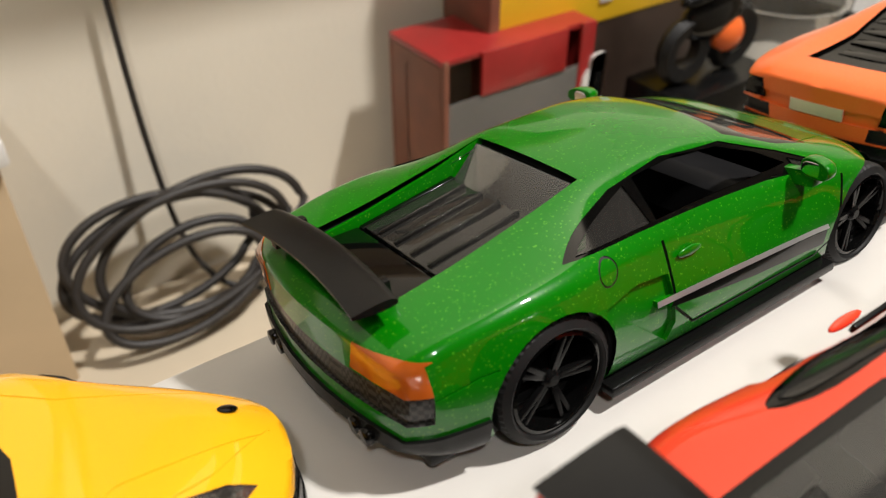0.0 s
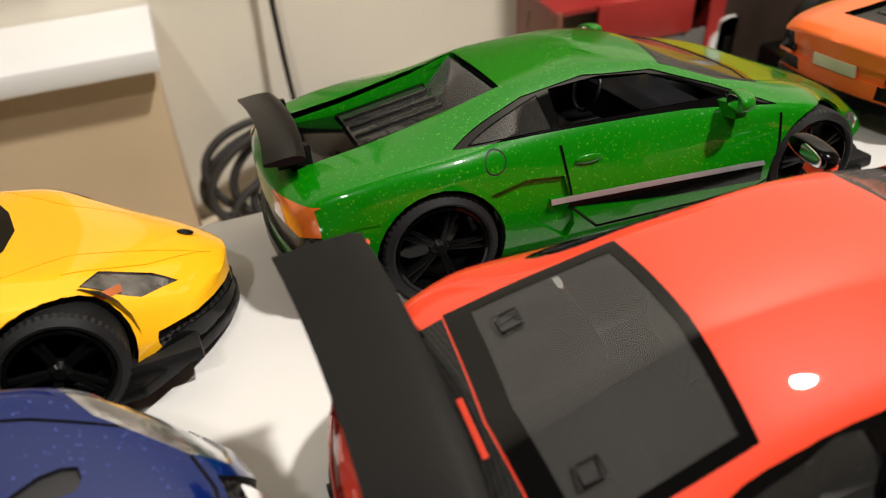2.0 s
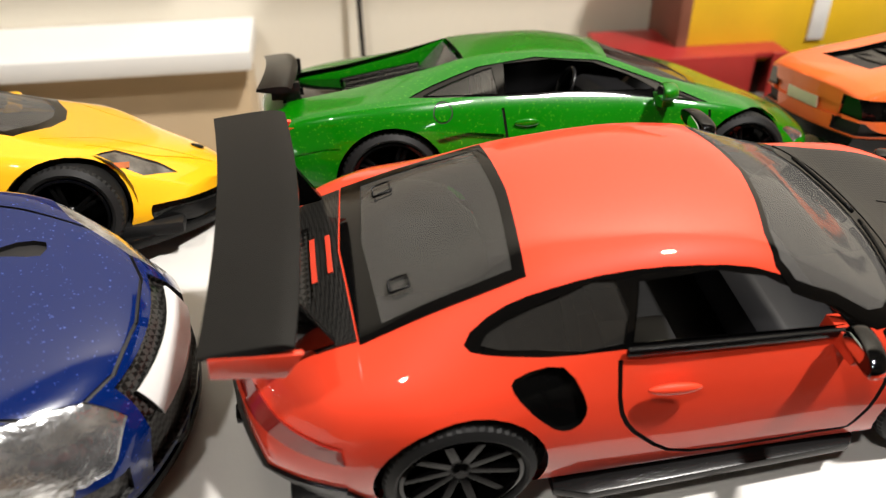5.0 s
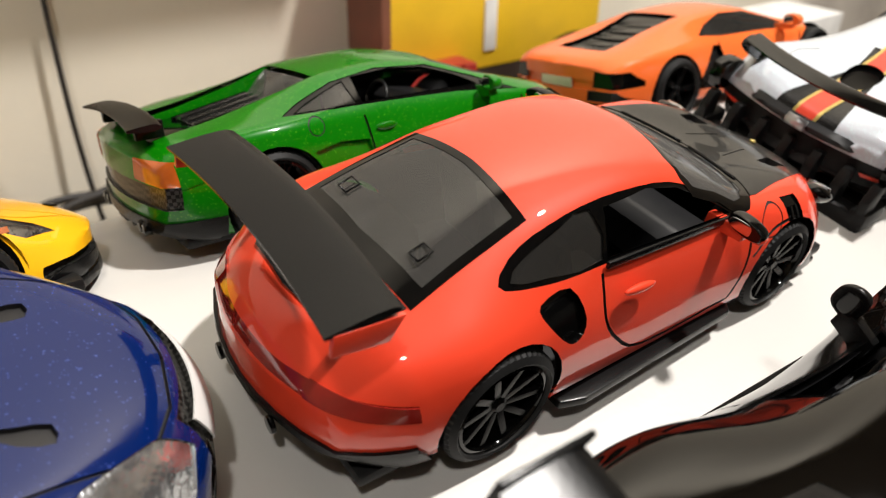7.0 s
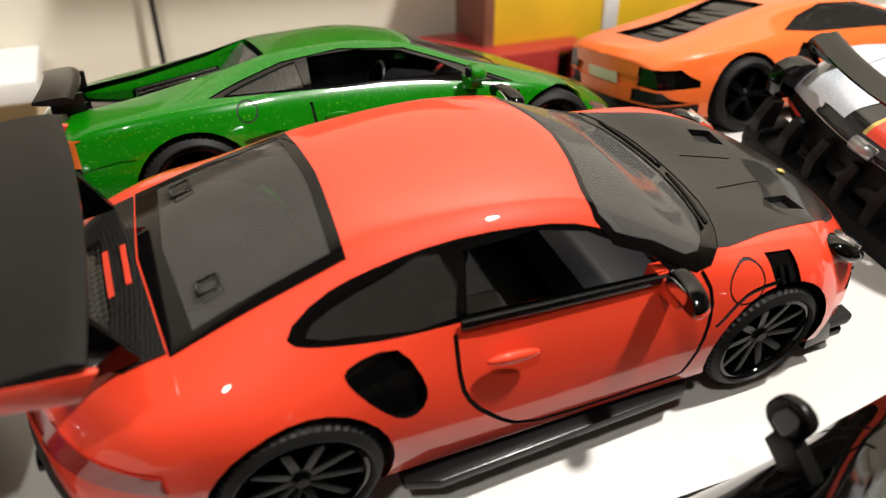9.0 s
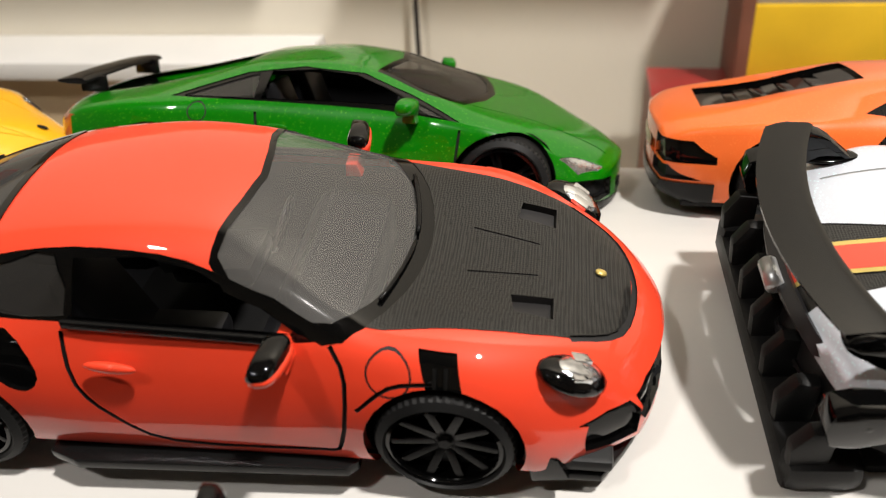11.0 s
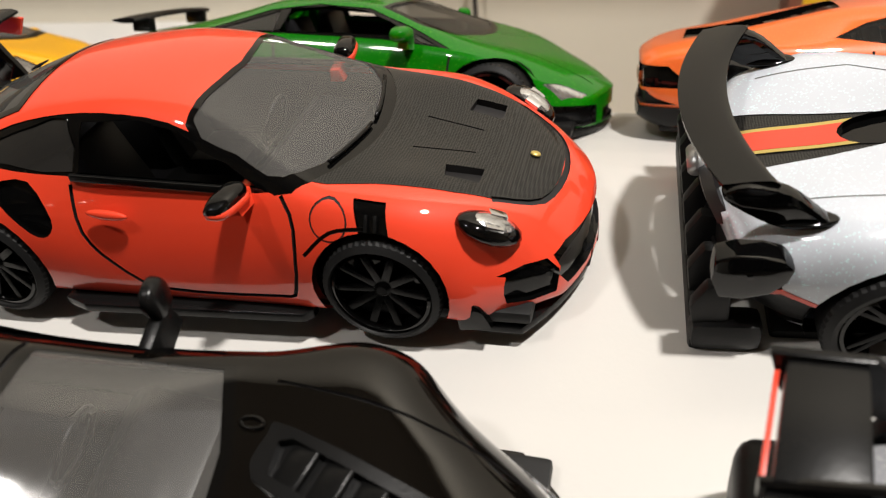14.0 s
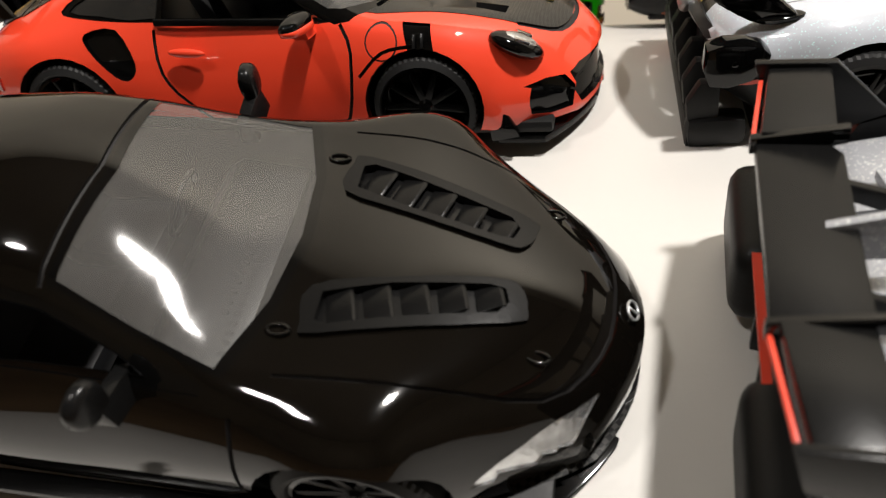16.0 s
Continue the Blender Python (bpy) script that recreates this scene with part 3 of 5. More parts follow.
def lip(car, x1, half, depth, z0, z1, bow, mat, name="splitter", reach=0.12, sign=1, back=0.5):
    """A curved blade under a bumper."""
    n = 20
    out = [(x1 + reach - bow * ((y / 0.9) ** 2), y) for y in [half * (2 * i / n - 1) for i in range(n + 1)]]
    inn = [(x - depth, y) for x, y in out[::-1]]
    poly = [(sign * x, y) for x, y in out + inn]
    bm = bmesh.new()
    add_prism(bm, poly, "z", z0, z1, 0.012)
    return part(name, bm, mat, car)


# ---------------------------------------------------------------- red coupe with the big black wing
def red_car(place, size=1.0):
    car = new_car("toy_sports_car", place, "glossy red-orange toy coupe with black rear wing and carbon bonnet", size)
    P = dict(
        zt=[(-2.24, .60), (-2.15, .78), (-1.95, .88), (-1.6, 1.02), (-1.2, 1.17), (-.75, 1.29), (-.25, 1.32), (.15, 1.29), (.5, 1.15), (.95, .90), (1.2, .83), (1.7, .74), (2.0, .65), (2.2, .52), (2.27, .44)],
        zr=[(-2.24, .58), (-1.95, .85), (-1.6, .97), (-1.2, 1.10), (-.75, 1.21), (-.25, 1.25), (.15, 1.21), (.5, 1.07), (.95, .89), (1.25, .87), (1.7, .78), (2.05, .62), (2.27, .42)],
        wr=[(-2.24, .5), (-1.95, .56), (-1.6, .54), (-1.2, .55), (-.75, .56), (-.25, .57), (.15, .58), (.5, .63), (.95, .68), (1.25, .64), (1.7, .6), (2.05, .5), (2.27, .4)],
        zh=[(-2.24, .56), (-1.9, .80), (-1.4, .87), (-.9, .86), (-.3, .84), (.4, .84), (.95, .83), (1.3, .80), (1.7, .7), (2.05, .55), (2.27, .40)],
        wh=[(-2.24, .62), (-1.9, .80), (-1.4, .86), (-.9, .82), (-.3, .76), (.4, .76), (.95, .78), (1.3, .80), (1.7, .76), (2.05, .66), (2.27, .55)],
        wm=[(-2.24, .78), (-1.9, .90), (-1.3, .96), (-.8, .91), (-.2, .86), (.5, .86), (1.0, .90), (1.3, .93), (1.8, .88), (2.1, .78), (2.27, .66)],
        zm=[(-2.24, .48), (-1.3, .55), (0, .5), (1.3, .52), (2.27, .32)],
        zb=[(-2.24, .30), (-2.0, .2), (-1.6, .16), (1.6, .14), (2.27, .14)],
        ws=[(-2.24, .7), (-1.9, .84), (-.8, .86), (.8, .84), (1.8, .84), (2.27, .62)])
    sh = Shell(P, (0.2, 0.55, 0.4, 0.45), (0.36, 0.28))
    door = smooth_line([(.74, .86), (.80, .7), (.74, .32), (.6, .26), (-.1, .26), (-.36, .42), (-.5, .62), (-.52, .88)], 3, False)
    sh.cut([(.74, .86), (.8, .7), (.74, .32), (.6, .26), (-.1, .26), (-.36, .42), (-.5, .62), (-.52, .88)], "side", "door")
    sh.line(door, "side", w=0.022)
    sh.cut(smooth_line([(-1.20, 1.005), (-1.0, 1.115), (-.7, 1.185), (-.3, 1.215), (.1, 1.175), (.42, 1.04), (.70, .875), (.2, .89), (-.5, .92), (-1.0, .965)], 3), "side", "side_frame")
    sh.cut([(-.46, .94), (-.43, 1.175), (-.1, 1.19), (.15, 1.14), (.4, 1.02), (.60, .90)], "side", "side_open")
    sh.cut(smooth_line([(-1.13, 1.005), (-1.0, 1.08), (-.75, 1.15), (-.53, 1.185), (-.50, .945), (-.9, .98)], 2), "side", "quarter")
    # rear screen, lid and grille
    sh.cut([(-.90, .49), (-.88, 0), (-.90, -.49), (-1.62, -.55), (-1.66, 0), (-1.62, .55)], "top", "rear_frame", False, 0.8)
    sh.cut([(-.95, .44), (-.93, 0), (-.95, -.44), (-1.52, -.49), (-1.56, 0), (-1.52, .49)], "top", "rear_glass", False, 0.8)
    sh.cut([(-1.63, .53), (-1.67, 0), (-1.63, -.53), (-1.80, -.52), (-1.96, -.38), (-2.0, 0), (-1.96, .38), (-1.80, .52)], "top", "lid", False, 0.6)
    sh.cut([(-1.80, .26), (-1.80, -.26), (-1.93, -.26), (-1.93, .26)], "top", "lid_mesh", False, 0.6)
    sh.cut([(-1.775, .15), (-1.775, -.15), (-1.80, -.15), (-1.80, .15)], "top", "red_bar", False, 0.6)
    # windscreen and bonnet
    sh.cut(smooth_line([(1.0, 0), (.95, .42), (.80, .66), (1.2, .615), (1.6, .55), (1.95, .42), (2.06, .2), (2.08, 0), (2.06, -.2), (1.95, -.42), (1.6, -.55), (1.2, -.615), (.80, -.66), (.95, -.42)], 2), "top", "bonnet", False, 0.5)
    sh.cut(smooth_line([(.20, .57), (.28, 0), (.20, -.57), (.50, -.68), (.80, -.735), (1.02, -.42), (1.09, 0), (1.02, .42), (.80, .735), (.50, .68)], 3), "top", "screen_frame", False, 0.7)
    sh.cut(smooth_line([(.235, .54), (.315, 0), (.235, -.54), (.49, -.635), (.745, -.675), (.945, -.39), (1.01, 0), (.945, .39), (.745, .675), (.49, .635)], 3), "top", "screen_glass", False, 0.7)
    sh.cut([(1.50, .30), (1.70, .27), (1.70, .42), (1.52, .42)], "top", "bonnet_duct", True, 0.5)
    sh.line([(1.28, .17), (1.62, .12)], "top", "bonnet_crease", 0.012, True, False, 0.5)
    sh.line(smooth_line([(1.78, .50), (2.02, .34), (2.10, 0), (2.02, -.34), (1.78, -.50)], 4, False), "top", "nose_slot", 0.03, False, False, 0.3)
    # flank details
    sh.cut(smooth_line([(-1.0, .89), (-.78, .90), (-.67, .70), (-.72, .60), (-.82, .62), (-.98, .80)], 3), "side", "intake")
    sh.cut([(1.13, .85), (1.30, .83), (1.33, .68), (1.17, .70)], "side", "fender_vent")
    sh.line(ring(1.0, .755, .10, 20), "side", "cap_line", 0.010, True, True)
    sh.line(smooth_line([(.84, .56), (1.0, .70), (1.2, .735)], 4, False), "side", "panel_gap", 0.02)
    sh.arch(1.225, .345, .375)
    sh.arch(-1.225, .37, .40)
    # front
    sh.cut(smooth_line([(-.55, .42), (-.3, .44), (0, .44), (.3, .44), (.55, .42), (.5, .2), (0, .2), (-.5, .2)], 2), "front", "grille", False)
    sh.cut(smooth_line([(.58, .42), (.76, .42), (.80, .34), (.76, .24), (.60, .22)], 2), "front", "grille", True, None, .42)
    sh.line([(-.85, .60), (0, .64), (.85, .60)], "rear", "tail_band", 0.07, False)
    sh.cut([(.46, .66), (.95, .62), (.95, .54), (.48, .58)], "rear", "tail_lamp")
    sh.cut([(-1.0, .36), (1.0, .36), (1.0, .12), (-1.0, .12)], "rear", "rear_bumper", False)
    sh.cut([(-2.4, .33), (-1.72, .33), (-1.55, .12), (-2.4, .12)], "side", "rear_bumper")
    sh.make(car, RED, {
        "door": ("door", RED, 0.0, "red-orange door panel"), "panel_gap": ("panel_gap", GAP, 0.02, ""), "side_frame": ("window_frame", GLOSS_BLACK, 0.006, "black window surround"),
        "side_open": None, "quarter": ("side_window", GLASS_DARK, 0.012, "smoked quarter pane"), "rear_frame": ("rear_window_frame", GLOSS_BLACK, -0.006, "black screen surround"),
        "rear_glass": ("rear_window", GLASS_REAR, -0.002, "smoked grey rear screen"), "lid": ("engine_lid", CARBON, -0.01, "black carbon engine lid"), "lid_mesh": ("lid_grille", MESH_BLACK, 0.012, "fine black grille"),
        "red_bar": ("brake_lamp", RED_PRINT, -0.012, "thin red lamp bar"), "screen_frame": ("windscreen_frame", GLOSS_BLACK, 0.0, "black screen surround"), "screen_glass": ("windscreen", GLASS_CLEAR, 0.008, "clear windscreen"),
        "bonnet": ("bonnet", CARBON, -0.004, "black carbon-weave bonnet"), "bonnet_duct": ("bonnet_duct", GAP, 0.04, "black bonnet duct"), "bonnet_crease": ("bonnet_crease", GAP, 0.004, ""),
        "nose_slot": ("nose_slot", GAP, 0.012, ""), "intake": ("side_intake", GLOSS_BLACK, 0.03, "black side air intake"), "fender_vent": ("fender_vent", GLOSS_BLACK, 0.015, "black slatted fender vent"),
        "cap_line": ("fuel_cap_line", GAP, 0.004, ""), "arch": None, "grille": ("grille", GLOSS_BLACK, 0.03, "gloss black front intake"), "tail_band": ("tail_lamp_band", RED_LAMP, 0.004, "dark red lamp band"),
        "tail_lamp": ("tail_lamp", RED_LAMP, -0.012, "dark red tail lamp"), "rear_bumper": ("rear_diffuser", PLASTIC, -0.02, "black plastic diffuser")})
    spots = [(1.225, .865, 0), (1.225, -.865, 0), (-1.225, .905, 0), (-1.225, -.905, 0)]
    wells(car, [(x, y, .36) for x, y, _ in spots], .41)
    wheels(car, spots, .335, .25, .272, 10, "single", RIM_BLACK, rear=(.36, .30, .285))
    floor_pan(car, -2.0, 2.0, .78, .12, .2)
    cabin(car, -.25, .35)
    mirrors(car, .52, .74, .88, RED, GLOSS_BLACK, (.075, .135, .055), .05)
    # oval lamps
    for s in (-1, 1):
        ob = part("headlight", moved(blob(.185, .130, .066), 1.79, s * .645, .645, 0, 28, s * -24), GLOSS_BLACK, car, "round black-rimmed lamp with chrome inside")
        part("reflector", moved(blob(.140, .095, .060), 1.805, s * .649, .657, 0, 28, s * -24), LAMP, ob, "grey faceted lamp inside")
        for k in (-.055, .055):
            bm = bmesh.new()
            add_box(bm, -.05, .05, -.03, .03, -.02, .02, .008)
            part("lamp_block", moved(bm, 1.805 + .02, s * .647 + k, .685, 0, 28, s * -24), CHROME, ob, "chrome lamp block")
        # sill blade and handle
        bm = bmesh.new()
        add_prism(bm, [(.80, .84), (.75, .89), (-.62, .95), (-.78, .9), (-.78, .8), (.8, .78)], "z", .11, .17, .012)
        if s < 0:
            bm.transform(Matrix.Diagonal((1, -1, 1, 1)))
            bmesh.ops.reverse_faces(bm, faces=bm.faces[:])
        part("sill_blade", bm, PLASTIC, car, "textured black sill blade")
        part("door_handle", moved(blob(.13, .025, .03), -.28, s * .845, .755, 0, 4, 0), RED, car, "red-orange moulded door handle")
        bm = bmesh.new()
        add_box(bm, -.50, .56, -.012, .012, -.022, .022, .008)
        part("window_sill", moved(bm, 0, s * .752, .908, 0, 2.4, 0), PLASTIC, car, "black window seal")
        for k in range(2):
            bm = bmesh.new()
            add_box(bm, -.010, .010, -.008, .008, -.045, .045, .004)
            part("vent_slat", moved(bm, 1.205 + k * .05, s * .812, .756, s * 38, 0, 0), PLASTIC, car, "black vent slat")
        # corner canards
        bm = bmesh.new()
        add_prism(bm, [(1.60, .30), (1.66, .32), (1.74, .26), (1.80, .12), (1.62, .09)], "y", s * .80 - .03, s * .80 + .03, .012)
        part("corner_duct", bm, GLOSS_BLACK, car, "black corner duct")
        bm = bmesh.new()
        ends_bar(bm, 0, 0, .02, 0, .05)
        part("exhaust", moved(bm, -2.22, s * .30, .26, 0, 0, 90), GLOSS_BLACK, car, "black exhaust tip")
    lip(car, 2.22, .78, .30, .05, .10, .40, PLASTIC, "splitter", .03)
    # wing
    blade = moved(wing_blade(1.62, .36, .05, .05, .02, 24, .03), -2.0, 0, 1.27, 0, -6, 0)
    wing = part("wing", blade, PLASTIC, car, "satin black rear wing blade")
    for s in (-1, 1):
        bm = bmesh.new()
        add_prism(bm, [(-1.84, 1.225), (-2.19, 1.255), (-2.20, 1.14), (-1.92, 1.10)], "y", s * .80 - .014, s * .80 + .014, .008)
        part("end_plate", bm, RED, wing, "red-orange end plate")
        bm = bmesh.new()
        add_prism(bm, [(-1.72, .93), (-1.95, .88), (-2.06, 1.24), (-1.90, 1.26)], "y", s * .50 - .02, s * .50 + .02, .008)
        part("wing_bracket", bm, GLOSS_BLACK, wing, "black wing bracket")
    # pattern on the lid: pale word bar, embossed marks on the screen
    bm = bmesh.new()
    add_box(bm, -.012, .012, -.13, .13, -.004, .004)
    part("word_bar", moved(bm, -1.715, 0, .985, 0, -22, 0), RED_PRINT, car, "small red bar on the engine lid")
    for s in (-1, 1):
        bm = bmesh.new()
        add_tube(bm, [(-.045, -.04, 0), (.045, -.04, 0), (.045, .04, 0), (-.045, .04, 0), (-.045, -.04, 0)], .006, 5)
        part("screen_mark", moved(bm, -1.43, s * .34, sh.f["zt"](-1.43) + .004 - .035 * .4, 0, -19, 0), PLASTIC, car, "small moulded square mark")
    for y0, y1 in ((.02, .50), (-.50, -.05)):
        bm = bmesh.new()
        add_tube(bm, [(1.02 - .28 * abs(y) ** 1.6, y, sh.f["zt"](1.02 - .28 * abs(y) ** 1.6) + .022 - .05 * y * y) for y in [y0 + (y1 - y0) * i / 6 for i in range(7)]], .012, 6)
        part("wiper", bm, PLASTIC, car, "thin black wiper arm")
    part("badge", moved(blob(.03, .025, .012), 1.93, 0, .69, 0, 18, 0), GOLD_PRINT, car, "small gold badge")
    return car


# ---------------------------------------------------------------- wedge cars
WEDGE = dict(
    zt=[(-2.15, .80), (-2.0, .85), (-1.5, .91), (-1.0, 1.03), (-.55, 1.15), (-.1, 1.18), (.3, 1.12), (.7, .97), (1.1, .81), (1.5, .69), (1.9, .54), (2.13, .40)],
    zr=[(-2.15, .78), (-2.0, .84), (-1.5, .94), (-1.0, 1.05), (-.55, 1.12), (-.1, 1.13), (.3, 1.07), (.7, .93), (1.1, .81), (1.5, .71), (1.9, .53), (2.13, .38)],
    wr=[(-2.15, .60), (-1.5, .57), (-1.0, .53), (-.55, .52), (0, .53), (.3, .55), (.7, .62), (1.1, .68), (1.5, .62), (1.9, .5), (2.13, .35)],
    zh=[(-2.15, .72), (-1.9, .81), (-1.3, .85), (-.6, .81), (0, .77), (.6, .75), (1.1, .73), (1.5, .65), (1.9, .50), (2.13, .36)],
    wh=[(-2.15, .80), (-1.7, .87), (-1.2, .89), (-.6, .82), (0, .80), (.6, .82), (1.1, .88), (1.5, .85), (1.9, .70), (2.13, .52)],
    wm=[(-2.15, .86), (-1.6, .94), (-1.28, .97), (-.7, .92), (0, .92), (.7, .92), (1.28, .96), (1.7, .90), (2.13, .66)],
    zm=[(-2.15, .55), (-1.28, .52), (0, .45), (1.28, .46), (2.13, .26)],
    zb=[(-2.15, .22), (-1.85, .15), (1.7, .13), (2.13, .13)],
    ws=[(-2.15, .78), (-1.7, .86), (0, .88), (1.7, .84), (2.13, .6)])


def green_car(place, size=1.0):
    car = new_car("toy_supercar", place, "metallic flake green toy supercar with black wing and side stripe", size)
    P = dict(WEDGE)
    P["zt"] = [(-2.15, .79), (-2.0, .83), (-1.5, .89), (-1.0, 1.00), (-.55, 1.115), (-.1, 1.15), (.3, 1.10), (.7, .96), (1.1, .81), (1.5, .69), (1.9, .54), (2.13, .40)]
    P["zr"] = [(-2.15, .77), (-2.0, .82), (-1.5, .90), (-1.0, 1.00), (-.55, 1.09), (-.1, 1.10), (.3, 1.055), (.7, .925), (1.1, .81), (1.5, .71), (1.9, .53), (2.13, .38)]
    P["wr"] = [(-2.15, .60), (-1.5, .53), (-1.0, .49), (-.55, .49), (0, .51), (.3, .54), (.7, .62), (1.1, .68), (1.5, .62), (1.9, .5), (2.13, .35)]
    P["zh"] = [(-2.15, .72), (-1.9, .81), (-1.3, .87), (-.6, .85), (0, .81), (.6, .78), (1.1, .74), (1.5, .65), (1.9, .50), (2.13, .36)]
    sh = Shell(P, (0.2, 0.4, 0.25, 0.35), (0.42, 0.14))
    door = [(.98, .72), (.93, .30), (.80, .24), (-.30, .26), (-.46, .42), (-.50, .80)]
    sh.cut(door, "side", "door")
    sh.line(door, "side", w=0.020)
    sh.cut([(-1.14, .895), (-.62, 1.035), (-.2, 1.075), (.25, 1.04), (.62, .91), (.98, .765), (.4, .825), (-.4, .865)], "side", "side_frame")
    sh.cut([(-.47, .885), (-.44, 1.045), (-.1, 1.06), (.2, 1.03), (.45, .945), (.62, .855)], "side", "side_open")
    sh.cut([(.67, .835), (.67, .865), (.90, .775), (.74, .805)], "side", "small_pane")
    sh.cut([(-1.04, .90), (-.62, 1.01), (-.53, 1.03), (-.52, .885)], "side", "quarter")
    sh.cut([(-.50, .22), (-.98, .63), (-.74, .66), (-.50, .63), (-.45, .32)], "side", "scoop")
    sh.cut([(-.60, .475), (-.60, .51), (.86, .44), (.88, .405)], "side", "stripe_edge")
    sh.cut([(-.50, .44), (-.48, .47), (.86, .403), (.86, .30), (.2, .35)], "side", "stripe")
    sh.line(ring(-.92, .80, .065, 18), "side", "cap_line", 0.010, True, True)
    sh.line([(-2.1, .52), (-1.72, .60), (-1.62, .60)], "side", "crease", 0.012)
    sh.cut([(.33, .50), (.42, 0), (.33, -.50), (.70, -.61), (.98, -.62), (1.10, -.3), (1.14, 0), (1.10, .3), (.98, .62), (.70, .61)], "top", "screen_frame", False, .6)
    sh.cut([(.38, .46), (.46, 0), (.38, -.46), (.70, -.55), (.94, -.57), (1.04, -.3), (1.08, 0), (1.04, .3), (.94, .57), (.70, .55)], "top", "screen_glass", False, .6)
    # engine bay between the buttresses
    sh.cut([(-.70, .42), (-.70, -.42), (-1.98, -.45), (-1.98, .45)], "top", "engine_bay", False, .6)
    sh.line([(.92, .60), (1.45, .45), (2.0, .30)], "top", "crease", 0.012, True, False, .4)
    sh.cut([(1.66, .71), (1.78, .60), (1.98, .47), (1.94, .54), (1.80, .66)], "top", "lamp", True, .3)
    sh.arch(1.28, .335, .37)
    sh.arch(-1.28, .345, .385)
    sh.cut([(-.92, .42), (.92, .42), (.88, .58), (-.88, .58)], "rear", "tail_mesh", False, None, .2)
    sh.cut([(.44, .60), (.90, .58), (.94, .74), (.48, .75)], "rear", "tail_lamp", True, None, .22)
    sh.cut([(-1, .33), (1, .33), (1, .1), (-1, .1)], "rear", "diffuser", False)
    sh.cut([(-2.3, .34), (-1.95, .30), (-1.72, .1), (-2.3, .1)], "side", "diffuser")
    sh.cut([(.40, .30), (.78, .34), (.78, .16), (.40, .16)], "front", "intake")
    sh.cut([(-.30, .26), (.30, .26), (.30, .15), (-.30, .15)], "front", "intake", False)
    sh.make(car, GREEN, {
        "door": ("door", GREEN, 0.0, "green flake door panel"), "panel_gap": ("panel_gap", GAP, 0.02, ""), "side_frame": ("window_frame", GLOSS_BLACK, 0.006, "black window surround"), "side_open": None,
        "small_pane": ("side_window", GLASS_DARK, 0.01, ""), "quarter": ("side_window", GLASS_DARK, 0.01, "smoked quarter pane"), "scoop": ("side_scoop", GREEN, 0.03, "recessed green scoop"),
        "stripe_edge": ("stripe_edge", SILVER, -0.002, "silver stripe edge"), "stripe": ("side_stripe", GLOSS_BLACK, -0.003, "black side stripe"), "cap_line": ("fuel_cap_line", GAP, 0.004, ""), "crease": ("crease", GREEN, 0.006, ""),
        "screen_frame": ("windscreen_frame", GLOSS_BLACK, 0.0, ""), "screen_glass": ("windscreen", GLASS_DARK, 0.006, "smoked windscreen"), "engine_bay": None, "lamp": ("headlight", LAMP, 0.006, "slim chrome headlight"), "arch": None,
        "tail_mesh": ("tail_grille", BROWN_MESH, 0.02, "brown mesh tail panel"), "tail_lamp": ("tail_lamp", AMBER_LAMP, -0.006, "amber red tail lamp"), "diffuser": ("rear_diffuser", PLASTIC, -0.02, "black rear diffuser"), "intake": ("front_intake", MESH_BLACK, 0.05, "black front intake")})
    spots = [(1.28, .885, 0), (1.28, -.885, 0), (-1.28, .915, 0), (-1.28, -.915, 0)]
    wells(car, [(x, y, .34) for x, y, _ in spots], .40)
    wheels(car, spots, .335, .25, .262, 5, "twin", RIM_BLACK, rear=(.35, .30, .275))
    floor_pan(car, -1.95, 1.9, .78, .11, .2)
    cabin(car, -.12, .32)
    mirrors(car, .62, .80, .82, GREEN, GREEN, (.08, .10, .06), .06)
    lip(car, 2.06, .82, .45, .08, .15, .42, PLASTIC, "splitter", .06)
    for s in (-1, 1):
        bm = bmesh.new()
        add_box(bm, -.95, .95, -.05, .05, -.03, .03, .012)
        part("sill_blade", moved(bm, 0, s * .90, .13), PLASTIC, car, "black sill strip")
        part("door_handle", moved(blob(.09, .012, .028), -.34, s * .868, .70), GREEN, car)
        for k in range(2):
            bm = bmesh.new()
            ends_bar(bm, 0, 0, .05, 0, .045)
            part("exhaust", moved(bm, -2.10, s * (.42 + .11 * k), .25, 0, 0, 90), GLOSS_BLACK, car, "black exhaust tip")
        bm = bmesh.new()
        add_box(bm, -.10, .10, -.03, .03, -.06, .06, .01)
        part("wing_foot", moved(bm, -1.96, s * .42, .90), PLASTIC, car, "short black wing foot")
    wing = part("wing", moved(wing_blade(1.20, .23, .05, .04, .02, 20, .03), -1.99, 0, .955, 0, -6, 0), PLASTIC, car, "satin black rear wing")
    # sunken bay between the buttresses: upright rear pane, engine under a ribbed pane, black lid
    part("engine_bay", add_prism(bmesh.new(), [(-.69, .40), (-.69, -.40), (-1.97, -.43), (-1.97, .43)], "z", .62, .70, .01), INSIDE, car, "dark engine bay floor")
    for s in (-1, 1):
        bm = bmesh.new()
        add_prism(bm, [(-.66, .66), (-.66, 1.08), (-1.0, .965), (-1.5, .855), (-1.99, .78), (-1.99, .66)], "y", s * .435 - .012, s * .435 + .012, .004)
        part("bay_wall", bm, GREEN, car, "green inner buttress wall")
    bm = bmesh.new()
    add_prism(bm, [(-.72, 1.045), (-.735, 1.05), (-.93, .86), (-.915, .855)], "y", -.40, .40, .003)
    part("rear_window", bm, GLASS_CLEAR, car, "clear upright rear pane")
    bm = bmesh.new()
